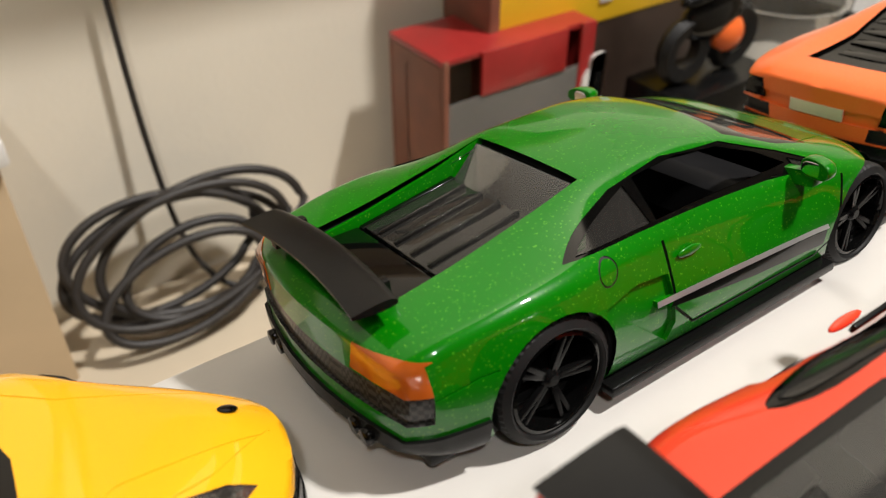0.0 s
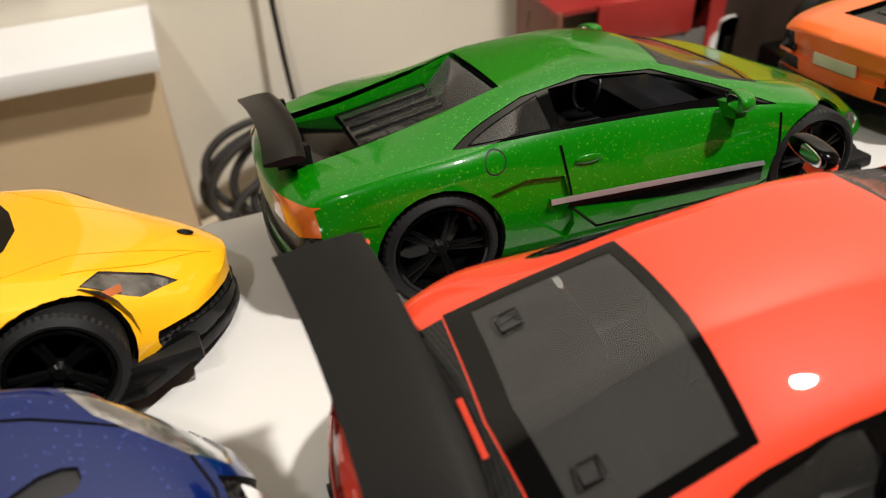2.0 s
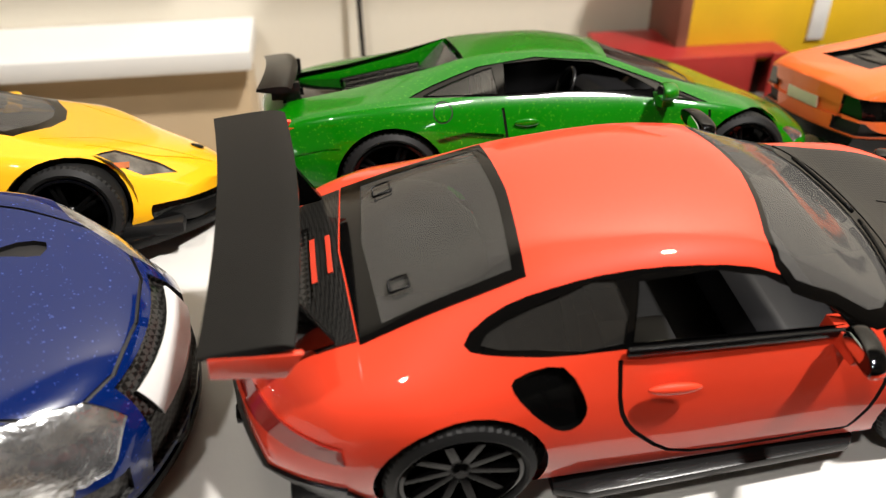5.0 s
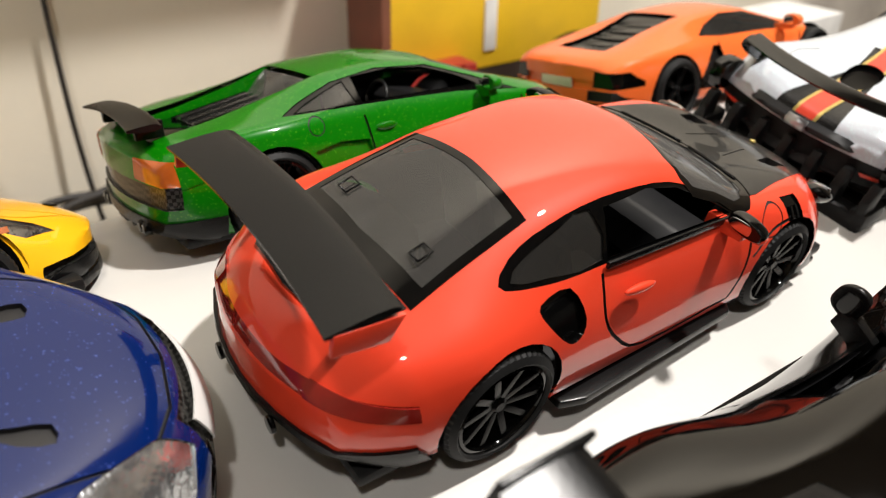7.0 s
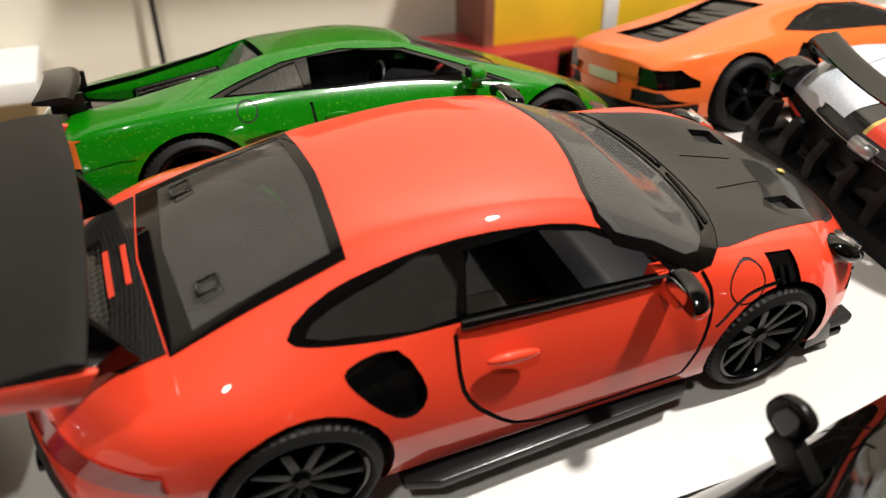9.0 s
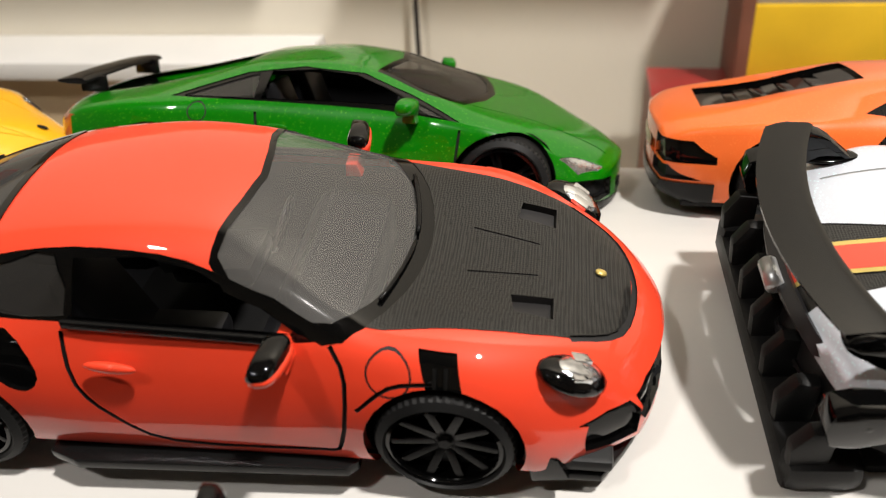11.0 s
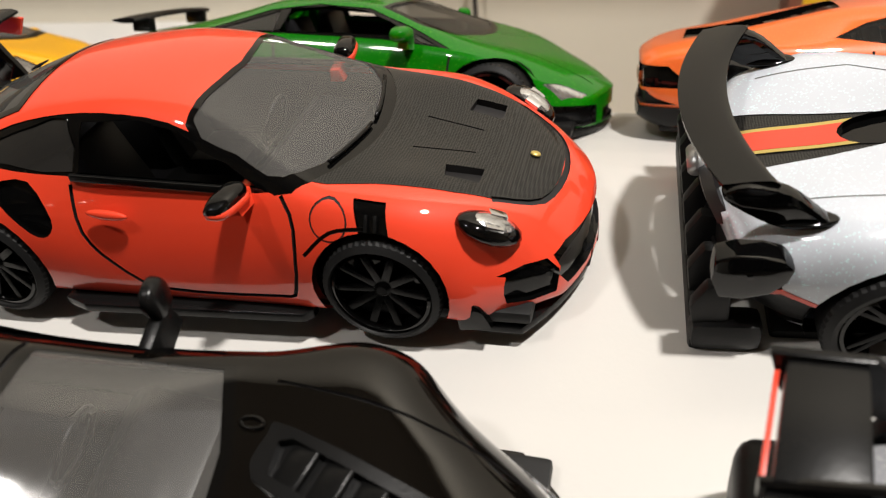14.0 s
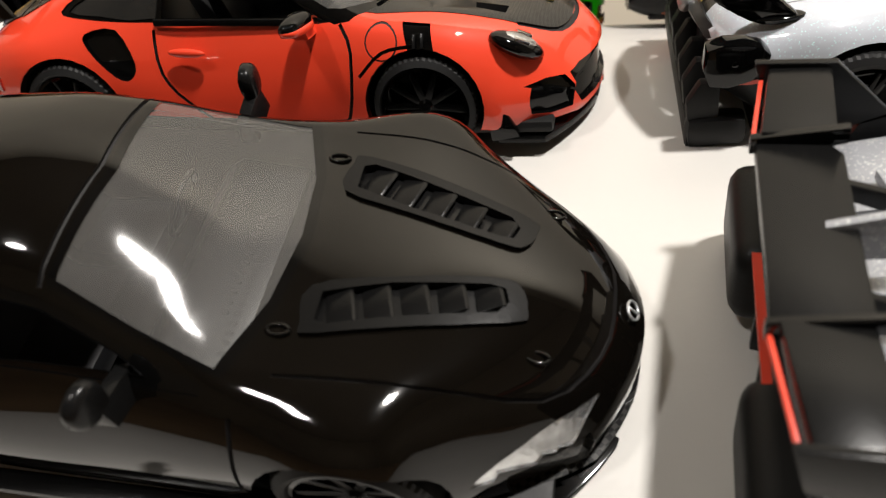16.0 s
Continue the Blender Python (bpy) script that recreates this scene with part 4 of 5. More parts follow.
    add_prism(bm, [(-.94, .875), (-.94, .895), (-1.54, .795), (-1.54, .775)], "y", -.37, .37, .004)
    pane = part("engine_pane", bm, GLASS_DARK, car, "smoked ribbed engine pane")
    for k in range(4):
        bm = bmesh.new()
        add_tube(bm, [(-.95, -.24 + k * .16, .903), (-1.53, -.24 + k * .16, .806)], .014, 6)
        part("pane_rib", bm, GLASS_DARK, pane, "raised clear rib")
    for y0, y1 in ((-.415, -.37), (.37, .415)):
        bm = bmesh.new()
        add_prism(bm, [(-.92, .865), (-.92, .90), (-1.56, .795), (-1.56, .76)], "y", y0, y1, .006)
        part("pane_frame", bm, GLOSS_BLACK, car, "black pane frame")
    bm = bmesh.new()
    add_prism(bm, [(-1.56, .745), (-1.56, .79), (-1.75, .79), (-1.99, .80), (-1.99, .745)], "y", -.42, .42, .012)
    part("engine_lid", bm, GLOSS_BLACK, car, "glossy black engine lid")
    for k in range(5):
        bm = bmesh.new()
        add_tube(bm, [(-1.0, -.24 + k * .12, .80), (-1.48, -.24 + k * .12, .73)], .034, 8)
        part("engine_pipe", bm, SILVER if k != 2 else RED_PRINT, car, "moulded engine pipe")
    return car


def yellow_car(place, size=1.0):
    car = new_car("toy_supercar", place, "bright yellow toy supercar with black lower bumper", size)
    kx, ky, kz = 1.08, 1.06, .98
    sh = Shell(WEDGE, (0.2, 0.45, 0.3, 0.35), (0.62, 0.14), kx=kx, ky=ky, kz=kz)
    door = [(1.0, .70), (.95, .30), (.80, .24), (-.30, .26), (-.46, .42), (-.50, .78)]
    sh.line(door, "side", w=0.020)
    sh.cut([(-1.12, .84), (-.62, 1.01), (-.2, 1.07), (.25, 1.04), (.66, .90), (1.0, .74), (.4, .78), (-.4, .815)], "side", "side_pane")
    sh.cut([(.33, .54), (.42, 0), (.33, -.54), (.70, -.65), (1.06, -.68), (1.20, -.3), (1.24, 0), (1.20, .3), (1.06, .68), (.70, .65)], "top", "screen_frame", False, .6)
    sh.cut([(.38, .49), (.46, 0), (.38, -.49), (.70, -.59), (1.00, -.61), (1.12, -.3), (1.16, 0), (1.12, .3), (1.00, .61), (.70, .59)], "top", "screen_glass", False, .6)
    sh.cut([(1.52, .74), (1.78, .66), (1.98, .50), (1.86, .50), (1.62, .58)], "top", "lamp", True, .3)
    sh.line([(1.2, .66), (1.5, .40), (2.15, .22)], "top", "crease", 0.012, True, False, .4)
    sh.line([(1.45, .66), (1.85, .44), (2.2, .18)], "top", "crease", 0.012, True, False, .4)
    sh.cut([(1.55, .62), (1.70, .585), (1.70, .555), (1.55, .59)], "side", "marker")
    sh.cut([(.16, .27), (.86, .31), (.90, .12), (.16, .12)], "front", "intake")
    sh.cut([(1.66, .10), (2.4, .10), (2.4, .19), (1.95, .26), (1.7, .18)], "side", "lower")
    sh.arch(1.33, .335, .37)
    sh.arch(-1.33, .345, .38)
    sh.cut([(-.80, .58), (.80, .58), (.85, .40), (-.85, .40)], "rear", "tail_mesh", False)
    sh.make(car, YELLOW, {"panel_gap": ("panel_gap", GAP, 0.02, ""), "side_pane": ("side_window", GLASS_DARK, 0.008, "smoked side pane"), "screen_frame": ("windscreen_frame", GLOSS_BLACK, 0, ""), "screen_glass": ("windscreen", GLASS_CLEAR, 0.008, "clear windscreen"),
        "lamp": ("headlight", LAMP_DARK, 0.01, "angular smoked headlight"), "crease": ("crease", YELLOW, 0.006, ""), "marker": ("side_marker", AMBER_LAMP, -0.002, "small orange side marker"), "intake": ("front_intake", MESH_BLACK, 0.05, "black front intake"),
        "lower": ("lower_bumper", PLASTIC, -0.01, "black lower bumper"), "arch": None, "tail_mesh": ("tail_grille", MESH_BLACK, 0.02, "")})
    spots = [(1.33, .935, 0), (1.33, -.935, 0), (-1.33, .97, 0), (-1.33, -.97, 0)]
    wells(car, [(x, y, .345) for x, y, _ in spots], .40)
    wheels(car, spots, .33, .25, .25, 5, "twin", RIM_BLACK)
    floor_pan(car, -2.1, 2.0, .82, .11, .2)
    cabin(car, -.1, .32)
    mirrors(car, .70, .80, .80, YELLOW, YELLOW, (.07, .09, .05), .02)
    lip(car, 2.22, .92, .4, .06, .13, .62, PLASTIC, "splitter", .10)
    for s in (-1, 1):
        bm = bmesh.new()
        add_box(bm, -.85, .80, -.05, .05, -.03, .03, .012)
        part("sill_blade", moved(bm, 0, s * .93, .13), PLASTIC, car)
    part("badge", moved(blob(.05, .038, .012), 2.10, 0, .515, 0, 20, 0), GLOSS_BLACK, car, "small dark badge")
    part("wing", moved(wing_blade(1.7, .34, .05, .05, .0, 16, .03), -2.1, 0, 1.08), PLASTIC, car, "black rear wing")
    for s in (-1, 1):
        bm = bmesh.new()
        add_prism(bm, [(-2.0, .8), (-2.15, .8), (-2.2, 1.08), (-2.05, 1.08)], "y", s * .5 - .02, s * .5 + .02)
        part("wing_bracket", bm, PLASTIC, car)
    return car


def orange_car(place, size=1.0):
    car = new_car("toy_supercar", place, "metallic orange toy supercar with dark engine slats", size)
    kx, ky, kz = 1.09, 1.05, .97
    sh = Shell(WEDGE, (0.2, 0.35, 0.25, 0.3), (0.6, 0.10), kx=kx, ky=ky, kz=kz)
    sh.line([(1.0, .70), (.95, .30), (.80, .24), (-.30, .26), (-.46, .42), (-.50, .78)], "side", w=0.020)
    sh.cut([(-.78, .88), (-.55, .98), (-.2, 1.06), (.25, 1.03), (.66, .90), (1.0, .74), (.4, .79), (-.4, .83)], "side", "side_pane")
    sh.cut([(-1.02, .30), (-.62, .76), (-.50, .74), (-.38, .40), (-.55, .26)], "side", "scoop")
    sh.cut([(.36, .54), (.46, 0), (.36, -.54), (.70, -.65), (1.06, -.68), (1.24, 0), (1.06, .68), (.70, .65)], "top", "screen_glass", False, .6)
    sh.cut([(-.72, .40), (-.72, -.40), (-1.35, -.33), (-1.95, -.40), (-1.95, .40), (-1.35, .33)], "top", "engine", False, .6)
    sh.cut([(-.62, .48), (.62, .48), (.62, .60), (-.62, .60)], "rear", "tail_panel", False)
    sh.cut([(.56, .52), (.98, .50), (.90, .68), (.60, .70)], "rear", "tail_lamp")
    sh.cut([(-1, .34), (1, .34), (1, .1), (-1, .1)], "rear", "diffuser", False)
    sh.cut([(.48, .36), (.92, .36), (.86, .48), (.50, .48)], "rear", "rear_vent")
    sh.cut([(1.55, .76), (1.78, .66), (2.02, .46), (1.88, .48), (1.62, .60)], "top", "lamp", True, .3)
    sh.arch(1.33, .345, .41)
    sh.arch(-1.33, .345, .42)
    sh.make(car, ORANGE, {"panel_gap": ("panel_gap", GAP, 0.02, ""), "side_pane": ("side_window", GLASS_DARK, 0.008, "smoked side pane"), "scoop": ("side_scoop", GLOSS_BLACK, 0.05, "black side scoop"), "screen_glass": ("windscreen", GLASS_DARK, 0.006, "smoked windscreen"),
        "engine": ("engine_cover", GLOSS_BLACK, 0.03, "black slatted engine cover"), "tail_panel": ("tail_panel", ORANGE, 0.03, "recessed orange tail panel"), "tail_lamp": ("tail_lamp", GLOSS_BLACK, 0.02, "dark tail lamp"), "diffuser": ("rear_diffuser", PLASTIC, -0.02, "black diffuser"),
        "rear_vent": ("rear_vent", GAP, 0.04, "black rear vent"), "lamp": ("headlight", LAMP, 0.008, ""), "arch": None})
    spots = [(1.33, .97, 0), (1.33, -.97, 0), (-1.33, 1.0, 0), (-1.33, -1.0, 0)]
    wells(car, [(x, y, .345) for x, y, _ in spots], .43)
    wheels(car, spots, .345, .25, .26, 5, "twin", rear=(.36, .32, .27))
    floor_pan(car, -2.1, 2.0, .82, .11, .2)
    cabin(car, -.1, .32)
    mirrors(car, .70, .86, .82, ORANGE, ORANGE)
    bm = bmesh.new()
    add_box(bm, -.012, .012, -.26, .26, -.055, .055, .006)
    part("number_plate", moved(bm, -2.335, 0, .545), PLATE, car, "pale blank number plate")
    for k in range(4):
        bm = bmesh.new()
        add_prism(bm, [(0, -.34 + .03 * k), (.10, -.30 + .03 * k), (.10, .30 - .03 * k), (0, .34 - .03 * k)], "z", 0, .025, .006)
        part("engine_slat", moved(bm, -1.05 - k * .22, 0, .965 - .045 * k, 0, -10, 0), GLOSS_BLACK, car, "black engine slat")
    lip(car, 2.22, .92, .4, .06, .13, .6, PLASTIC, "splitter", .06)
    return car


# ---------------------------------------------------------------- blue coupe, of which the front is seen
def blue_car(place, size=1.0):
    car = new_car("toy_coupe", place, "deep blue metallic toy coupe with chrome headlights", size)
    P = dict(
        zt=[(-2.3, .85), (-2.1, 1.0), (-1.6, 1.1), (-1.0, 1.29), (-.4, 1.37), (.1, 1.34), (.5, 1.18), (.95, .98), (1.3, .93), (1.8, .86), (2.1, .78), (2.3, .62), (2.36, .5)],
        zr=[(-2.3, .83), (-2.1, .96), (-1.6, 1.04), (-1.0, 1.2), (-.4, 1.28), (.1, 1.25), (.5, 1.1), (.95, .97), (1.3, .93), (1.8, .85), (2.1, .76), (2.3, .6), (2.36, .48)],
        wr=[(-2.3, .6), (-1.6, .6), (-.4, .55), (.1, .57), (.5, .64), (.95, .72), (1.3, .72), (1.8, .66), (2.1, .55), (2.36, .45)],
        zh=[(-2.3, .8), (-1.6, .92), (-.4, .9), (.95, .9), (1.3, .88), (1.8, .78), (2.1, .68), (2.36, .44)],
        wh=[(-2.3, .78), (-1.6, .88), (-.4, .8), (.95, .83), (1.3, .86), (1.8, .84), (2.1, .76), (2.36, .62)],
        wm=[(-2.3, .85), (-1.4, .95), (0, .88), (1.0, .92), (1.4, .95), (1.9, .92), (2.36, .74)],
        zm=[(-2.3, .5), (1.4, .55), (2.36, .36)],
        zb=[(-2.3, .3), (-1.9, .18), (1.8, .15), (2.36, .15)],
        ws=[(-2.3, .78), (0, .86), (1.8, .88), (2.36, .7)])
    sh = Shell(P, (0.2, 0.5, 0.35, 0.4), (0.40, 0.2))
    sh.cut([(.25, .56), (.32, 0), (.25, -.56), (.62, -.66), (.90, -.70), (1.02, 0), (.90, .70), (.62, .66)], "top", "screen_glass", False, .8)
    sh.cut([(-1.3, .98), (-.9, 1.18), (-.3, 1.25), (.1, 1.22), (.5, 1.05), (.8, .95), (-.4, .95)], "side", "side_pane")
    sh.cut([(-1.0, .48), (-.95, 1.2), (-.95, -1.2), (-1.0, -.48), (-1.7, -.52), (-1.7, .52)], "top", "rear_glass", False, 1.0)
    sh.line([(.98, .70), (1.5, .66), (2.0, .56), (2.14, .3), (2.18, 0)], "top", "panel_gap", .016, True, False, .5)
    sh.cut(smooth_line([(1.42, .30), (1.55, .41), (1.68, .43), (1.68, .33), (1.55, .31)], 2), "top", "duct", True, .5)
    sh.cut([(1.55, .86), (1.85, .86), (2.15, .62), (2.20, .44), (2.05, .46), (1.72, .66)], "top", "lamp", True, .45)
    sh.cut([(-.36, .70), (.36, .70), (.50, .20), (-.50, .20)], "front", "grille", False)
    sh.cut([(-.33, .63), (.33, .63), (.33, .45), (-.33, .45)], "front", "plate", False)
    sh.cut([(.58, .40), (.84, .42), (.84, .24), (.60, .24)], "front", "intake")
    sh.line([(.95, .88), (.90, .4), (.75, .26), (-.35, .26), (-.5, .5), (-.5, .9)], "side", w=.018)
    sh.arch(1.39, .36, .40)
    sh.arch(-1.39, .36, .40)
    sh.make(car, BLUE, {"screen_glass": ("windscreen", GLASS_DARK, .006, "smoked windscreen"), "side_pane": ("side_window", GLASS_DARK, .006, ""), "rear_glass": ("rear_window", GLASS_DARK, .006, ""), "panel_gap": ("panel_gap", GAP, .02, ""),
        "duct": ("bonnet_duct", GAP, .03, "black bonnet duct"), "lamp": ("headlight", LAMP, .012, "faceted chrome headlight"), "grille": ("grille", MESH_BLACK, .03, "black grille"), "plate": ("number_plate", WHITE_PLASTIC, -.01, "blank white number plate"),
        "intake": ("front_intake", MESH_BLACK, .03, "black mesh intake"), "arch": None})
    spots = [(1.39, .92, 0), (1.39, -.92, 0), (-1.39, .92, 0), (-1.39, -.92, 0)]
    wells(car, [(x, y, .36) for x, y, _ in spots], .42)
    wheels(car, spots, .355, .25, .265, 6, "twin")
    floor_pan(car, -2.1, 2.0, .82, .12, .2)
    cabin(car, -.1, .4)
    mirrors(car, .62, .84, .98, BLUE, BLUE)
    lip(car, 2.3, .86, .3, .07, .13, .40, PLASTIC, "splitter", .06)
    return car


# ---------------------------------------------------------------- black coupe
def black_car(place, size=1.0):
    car = new_car("toy_coupe", place, "glossy black toy coupe with vented bonnet and rear wing", size)
    P = dict(
        zt=[(-2.2, .92), (-2.1, 1.04), (-1.7, 1.12), (-1.2, 1.23), (-.7, 1.34), (-.25, 1.37), (.1, 1.32), (.5, 1.12), (.85, .93), (1.2, .90), (1.7, .82), (2.05, .70), (2.25, .55), (2.33, .45)],
        zr=[(-2.2, .90), (-2.1, 1.0), (-1.7, 1.07), (-1.2, 1.16), (-.7, 1.26), (-.25, 1.28), (.1, 1.23), (.5, 1.05), (.85, .91), (1.2, .90), (1.7, .80), (2.05, .66), (2.25, .52), (2.33, .42)],
        wr=[(-2.2, .55), (-1.7, .5), (-1.2, .48), (-.7, .5), (-.25, .52), (.1, .54), (.5, .62), (.85, .72), (1.2, .70), (1.7, .62), (2.05, .5), (2.33, .35)],
        zh=[(-2.2, .82), (-1.7, .99), (-1.2, 1.0), (-.6, .90), (0, .85), (.85, .84), (1.25, .85), (1.7, .72), (2.05, .58), (2.33, .40)],
        wh=[(-2.2, .74), (-1.7, .84), (-1.25, .87), (-.6, .78), (0, .76), (.85, .82), (1.25, .92), (1.7, .80), (2.05, .66), (2.33, .48)],
        wm=[(-2.2, .80), (-1.25, .97), (-.6, .90), (0, .88), (.7, .93), (1.25, 1.03), (1.8, .92), (2.33, .62)],
        zm=[(-2.2, .5), (-1.25, .58), (0, .5), (1.25, .56), (2.33, .32)],
        zb=[(-2.2, .3), (-1.9, .18), (1.8, .14), (2.33, .14)],
        ws=[(-2.2, .74), (0, .86), (1.8, .84), (2.33, .58)])
    sh = Shell(P, (0.2, 0.5, 0.4, 0.45), (0.55, 0.2), 80)
    sh.line([(.84, .83), (.80, .4), (.66, .27), (-.3, .27), (-.55, .5), (-.58, .86)], "side", w=.022)
    sh.cut(smooth_line([(-1.15, .98), (-.8, 1.13), (-.3, 1.21), (.1, 1.16), (.45, 1.0), (.72, .88), (-.3, .91)], 3), "side", "side_frame")
    sh.cut([(-.50, .94), (-.46, 1.15), (-.2, 1.18), (.1, 1.12), (.40, .98), (.5, .92)], "side", "side_open")
    sh.cut([(.13, .53), (.19, 0), (.13, -.53), (.46, -.62), (.80, -.70), (.92, -.35), (.96, 0), (.92, .35), (.80, .70), (.46, .62)], "top", "screen_frame", False, .75)
    sh.cut([(.165, .51), (.22, 0), (.165, -.51), (.46, -.595), (.76, -.665), (.875, -.34), (.91, 0), (.875, .34), (.76, .665), (.46, .595)], "top", "screen_glass", False, .75)
    sh.line([(.105, -.54), (.16, 0), (.105, .54)], "top", "panel_gap", .02, False, False, .8)
    sh.cut(smooth_line([(-.95, .36), (-.93, 0), (-.95, -.36), (-1.65, -.40), (-1.70, 0), (-1.65, .40)], 2), "top", "rear_glass", False, .8)
    # bonnet with two slatted vents and four pins
    sh.line(smooth_line([(.98, .66), (1.5, .62), (1.95, .50), (2.16, .25), (2.20, 0), (2.16, -.25), (1.95, -.50), (1.5, -.62), (.98, -.66)], 3, False), "top", "panel_gap", .014, False, False, .45)
    sh.cut(smooth_line([(1.03, .26), (1.03, .43), (1.11, .475), (1.79, .28), (1.86, .20), (1.82, .10), (1.72, .09), (1.34, .17)], 3), "top", "vent_rim", True, .5)
    sh.cut([(1.08, .285), (1.08, .415), (1.13, .43), (1.75, .245), (1.79, .19), (1.77, .13), (1.71, .125), (1.34, .20)], "top", "vent", True, .5)
    sh.cut([(1.68, .80), (1.80, .78), (2.06, .58), (2.16, .38), (2.06, .48), (1.88, .64)], "top", "lamp", True, .4)
    sh.cut([(-.50, .34), (.50, .34), (.62, .16), (-.62, .16)], "front", "grille", False)
    sh.cut([(.50, .40), (.80, .36), (.78, .2), (.56, .2)], "front", "grille")
    sh.cut([(.5, .60), (.85, .58), (.85, .68), (.5, .66)], "rear", "tail_lamp")
    sh.arch(1.235, .36, .40)
    sh.arch(-1.235, .36, .41)
    sh.make(car, BLACK_PAINT, {"panel_gap": ("panel_gap", GAP, .02, ""), "side_frame": ("window_frame", GLOSS_BLACK, .006, ""), "side_open": None, "screen_frame": ("windscreen_frame", GLOSS_BLACK, 0, "black screen surround"), "screen_glass": ("windscreen", GLASS_CLEAR, .006, "clear windscreen"),
        "rear_glass": ("rear_window", GLASS_DARK, .004, "smoked rear screen"), "vent_rim": ("vent_rim", PLASTIC, -.020, "raised black vent rim"), "vent": ("bonnet_vent", PLASTIC, .025, "slatted black bonnet vent"), "lamp": ("headlight", LAMP, .008, "slim chrome headlight"),
        "grille": ("grille", MESH_BLACK, .04, "black grille"), "tail_lamp": ("tail_lamp", RED_LAMP, -.004, ""), "arch": None})
    spots = [(1.235, .90, 0), (1.235, -.90, 0), (-1.235, .93, 0), (-1.235, -.93, 0)]
    wells(car, [(x, y, .36) for x, y, _ in spots], .42)
    wheels(car, spots, .35, .25, .265, 10, "single")
    floor_pan(car, -2.0, 2.0, .82, .12, .2)
    cabin(car, -.3, .36)
    mirrors(car, .38, .78, .90, PLASTIC, PLASTIC, (.05, .085, .095), .10)
    lip(car, 2.30, .86, .35, .06, .12, .55, GLOSS_BLACK, "splitter", .06)
    for s in (-1, 1):
        for k in range(5):
            u = k / 4
            x = 1.16 + .55 * u
            yc = .345 - .175 * u
            top = sh.tree.ray_cast(Vector((x, s * yc, 3)), Vector((0, 0, -1)))[0].z
            bm = bmesh.new()
            add_prism(bm, [(-.055, 0), (.045, .035), (.06, .03), (-.05, -.02)], "y", -.085 + .02 * u, .085 - .02 * u, .004)
            part("vent_slat", moved(bm, x, s * yc, top - .018, 0, 9, s * -17), PLASTIC, car, "black vent slat")
        for x, y in ((.95, .47), (1.92, .37)):
            bm = bmesh.new()
            top = sh.tree.ray_cast(Vector((x, s * y, 3)), Vector((0, 0, -1)))[0].z
            add_tube(bm, [(x + .045 * math.cos(a), s * y + .024 * math.sin(a), top + .004 - .16 * (x > 1.5) * .045 * math.cos(a)) for a in [i * math.tau / 16 for i in range(17)]], .009, 6)
            part("bonnet_pin", bm, GLOSS_BLACK, car, "oval bonnet pin")
        bm = bmesh.new()
        add_box(bm, -1.0, .9, -.05, .05, -.03, .03, .012)
        part("sill_blade", moved(bm, 0, s * .90, .14), PLASTIC, car)
        bm = bmesh.new()
        add_prism(bm, [(-1.72, 1.06), (-1.9, 1.03), (-2.13, 1.52), (-1.98, 1.54)], "y", s * .42 - .018, s * .42 + .018, .006)
        part("wing_bracket", bm, PLASTIC, car, "black wing bracket")
        bm = bmesh.new()
        add_prism(bm, [(-1.91, 1.61), (-2.27, 1.61), (-2.27, 1.43), (-1.98, 1.43)], "y", s * .80 - .012, s * .80 + .012, .006)
        part("end_plate", bm, PLASTIC, car, "black wing end plate")
    part("wing", moved(wing_blade(1.6, .32, .05, .03, .0, 20, .03), -2.08, 0, 1.56, 0, -5, 0), PLASTIC, car, "satin black rear wing")
    # small engraved plate of characters behind the windscreen
    for k in range(11):
        bm = bmesh.new()
        add_tube(bm, [(.015 * math.cos(a), .010 * math.sin(a), 0) for a in [i * math.tau / 10 for i in range(11)]], .003, 4)
        part("dash_mark", moved(bm, .70, -.40 + .05 * k, .905, 0, 24, 0), GAP, car)
    bm = bmesh.new()
    add_tube(bm, [(.035 * math.cos(a), .045 * math.sin(a), 0) for a in [i * math.tau / 18 for i in range(19)]], .007, 6)
    add_tube(bm, [(-.03, 0, 0), (.03, 0, 0)], .006, 6)
    part("badge", moved(bm, 2.275, 0, .545, 0, 50, 0), SILVER, car, "oval silver badge")
    return car


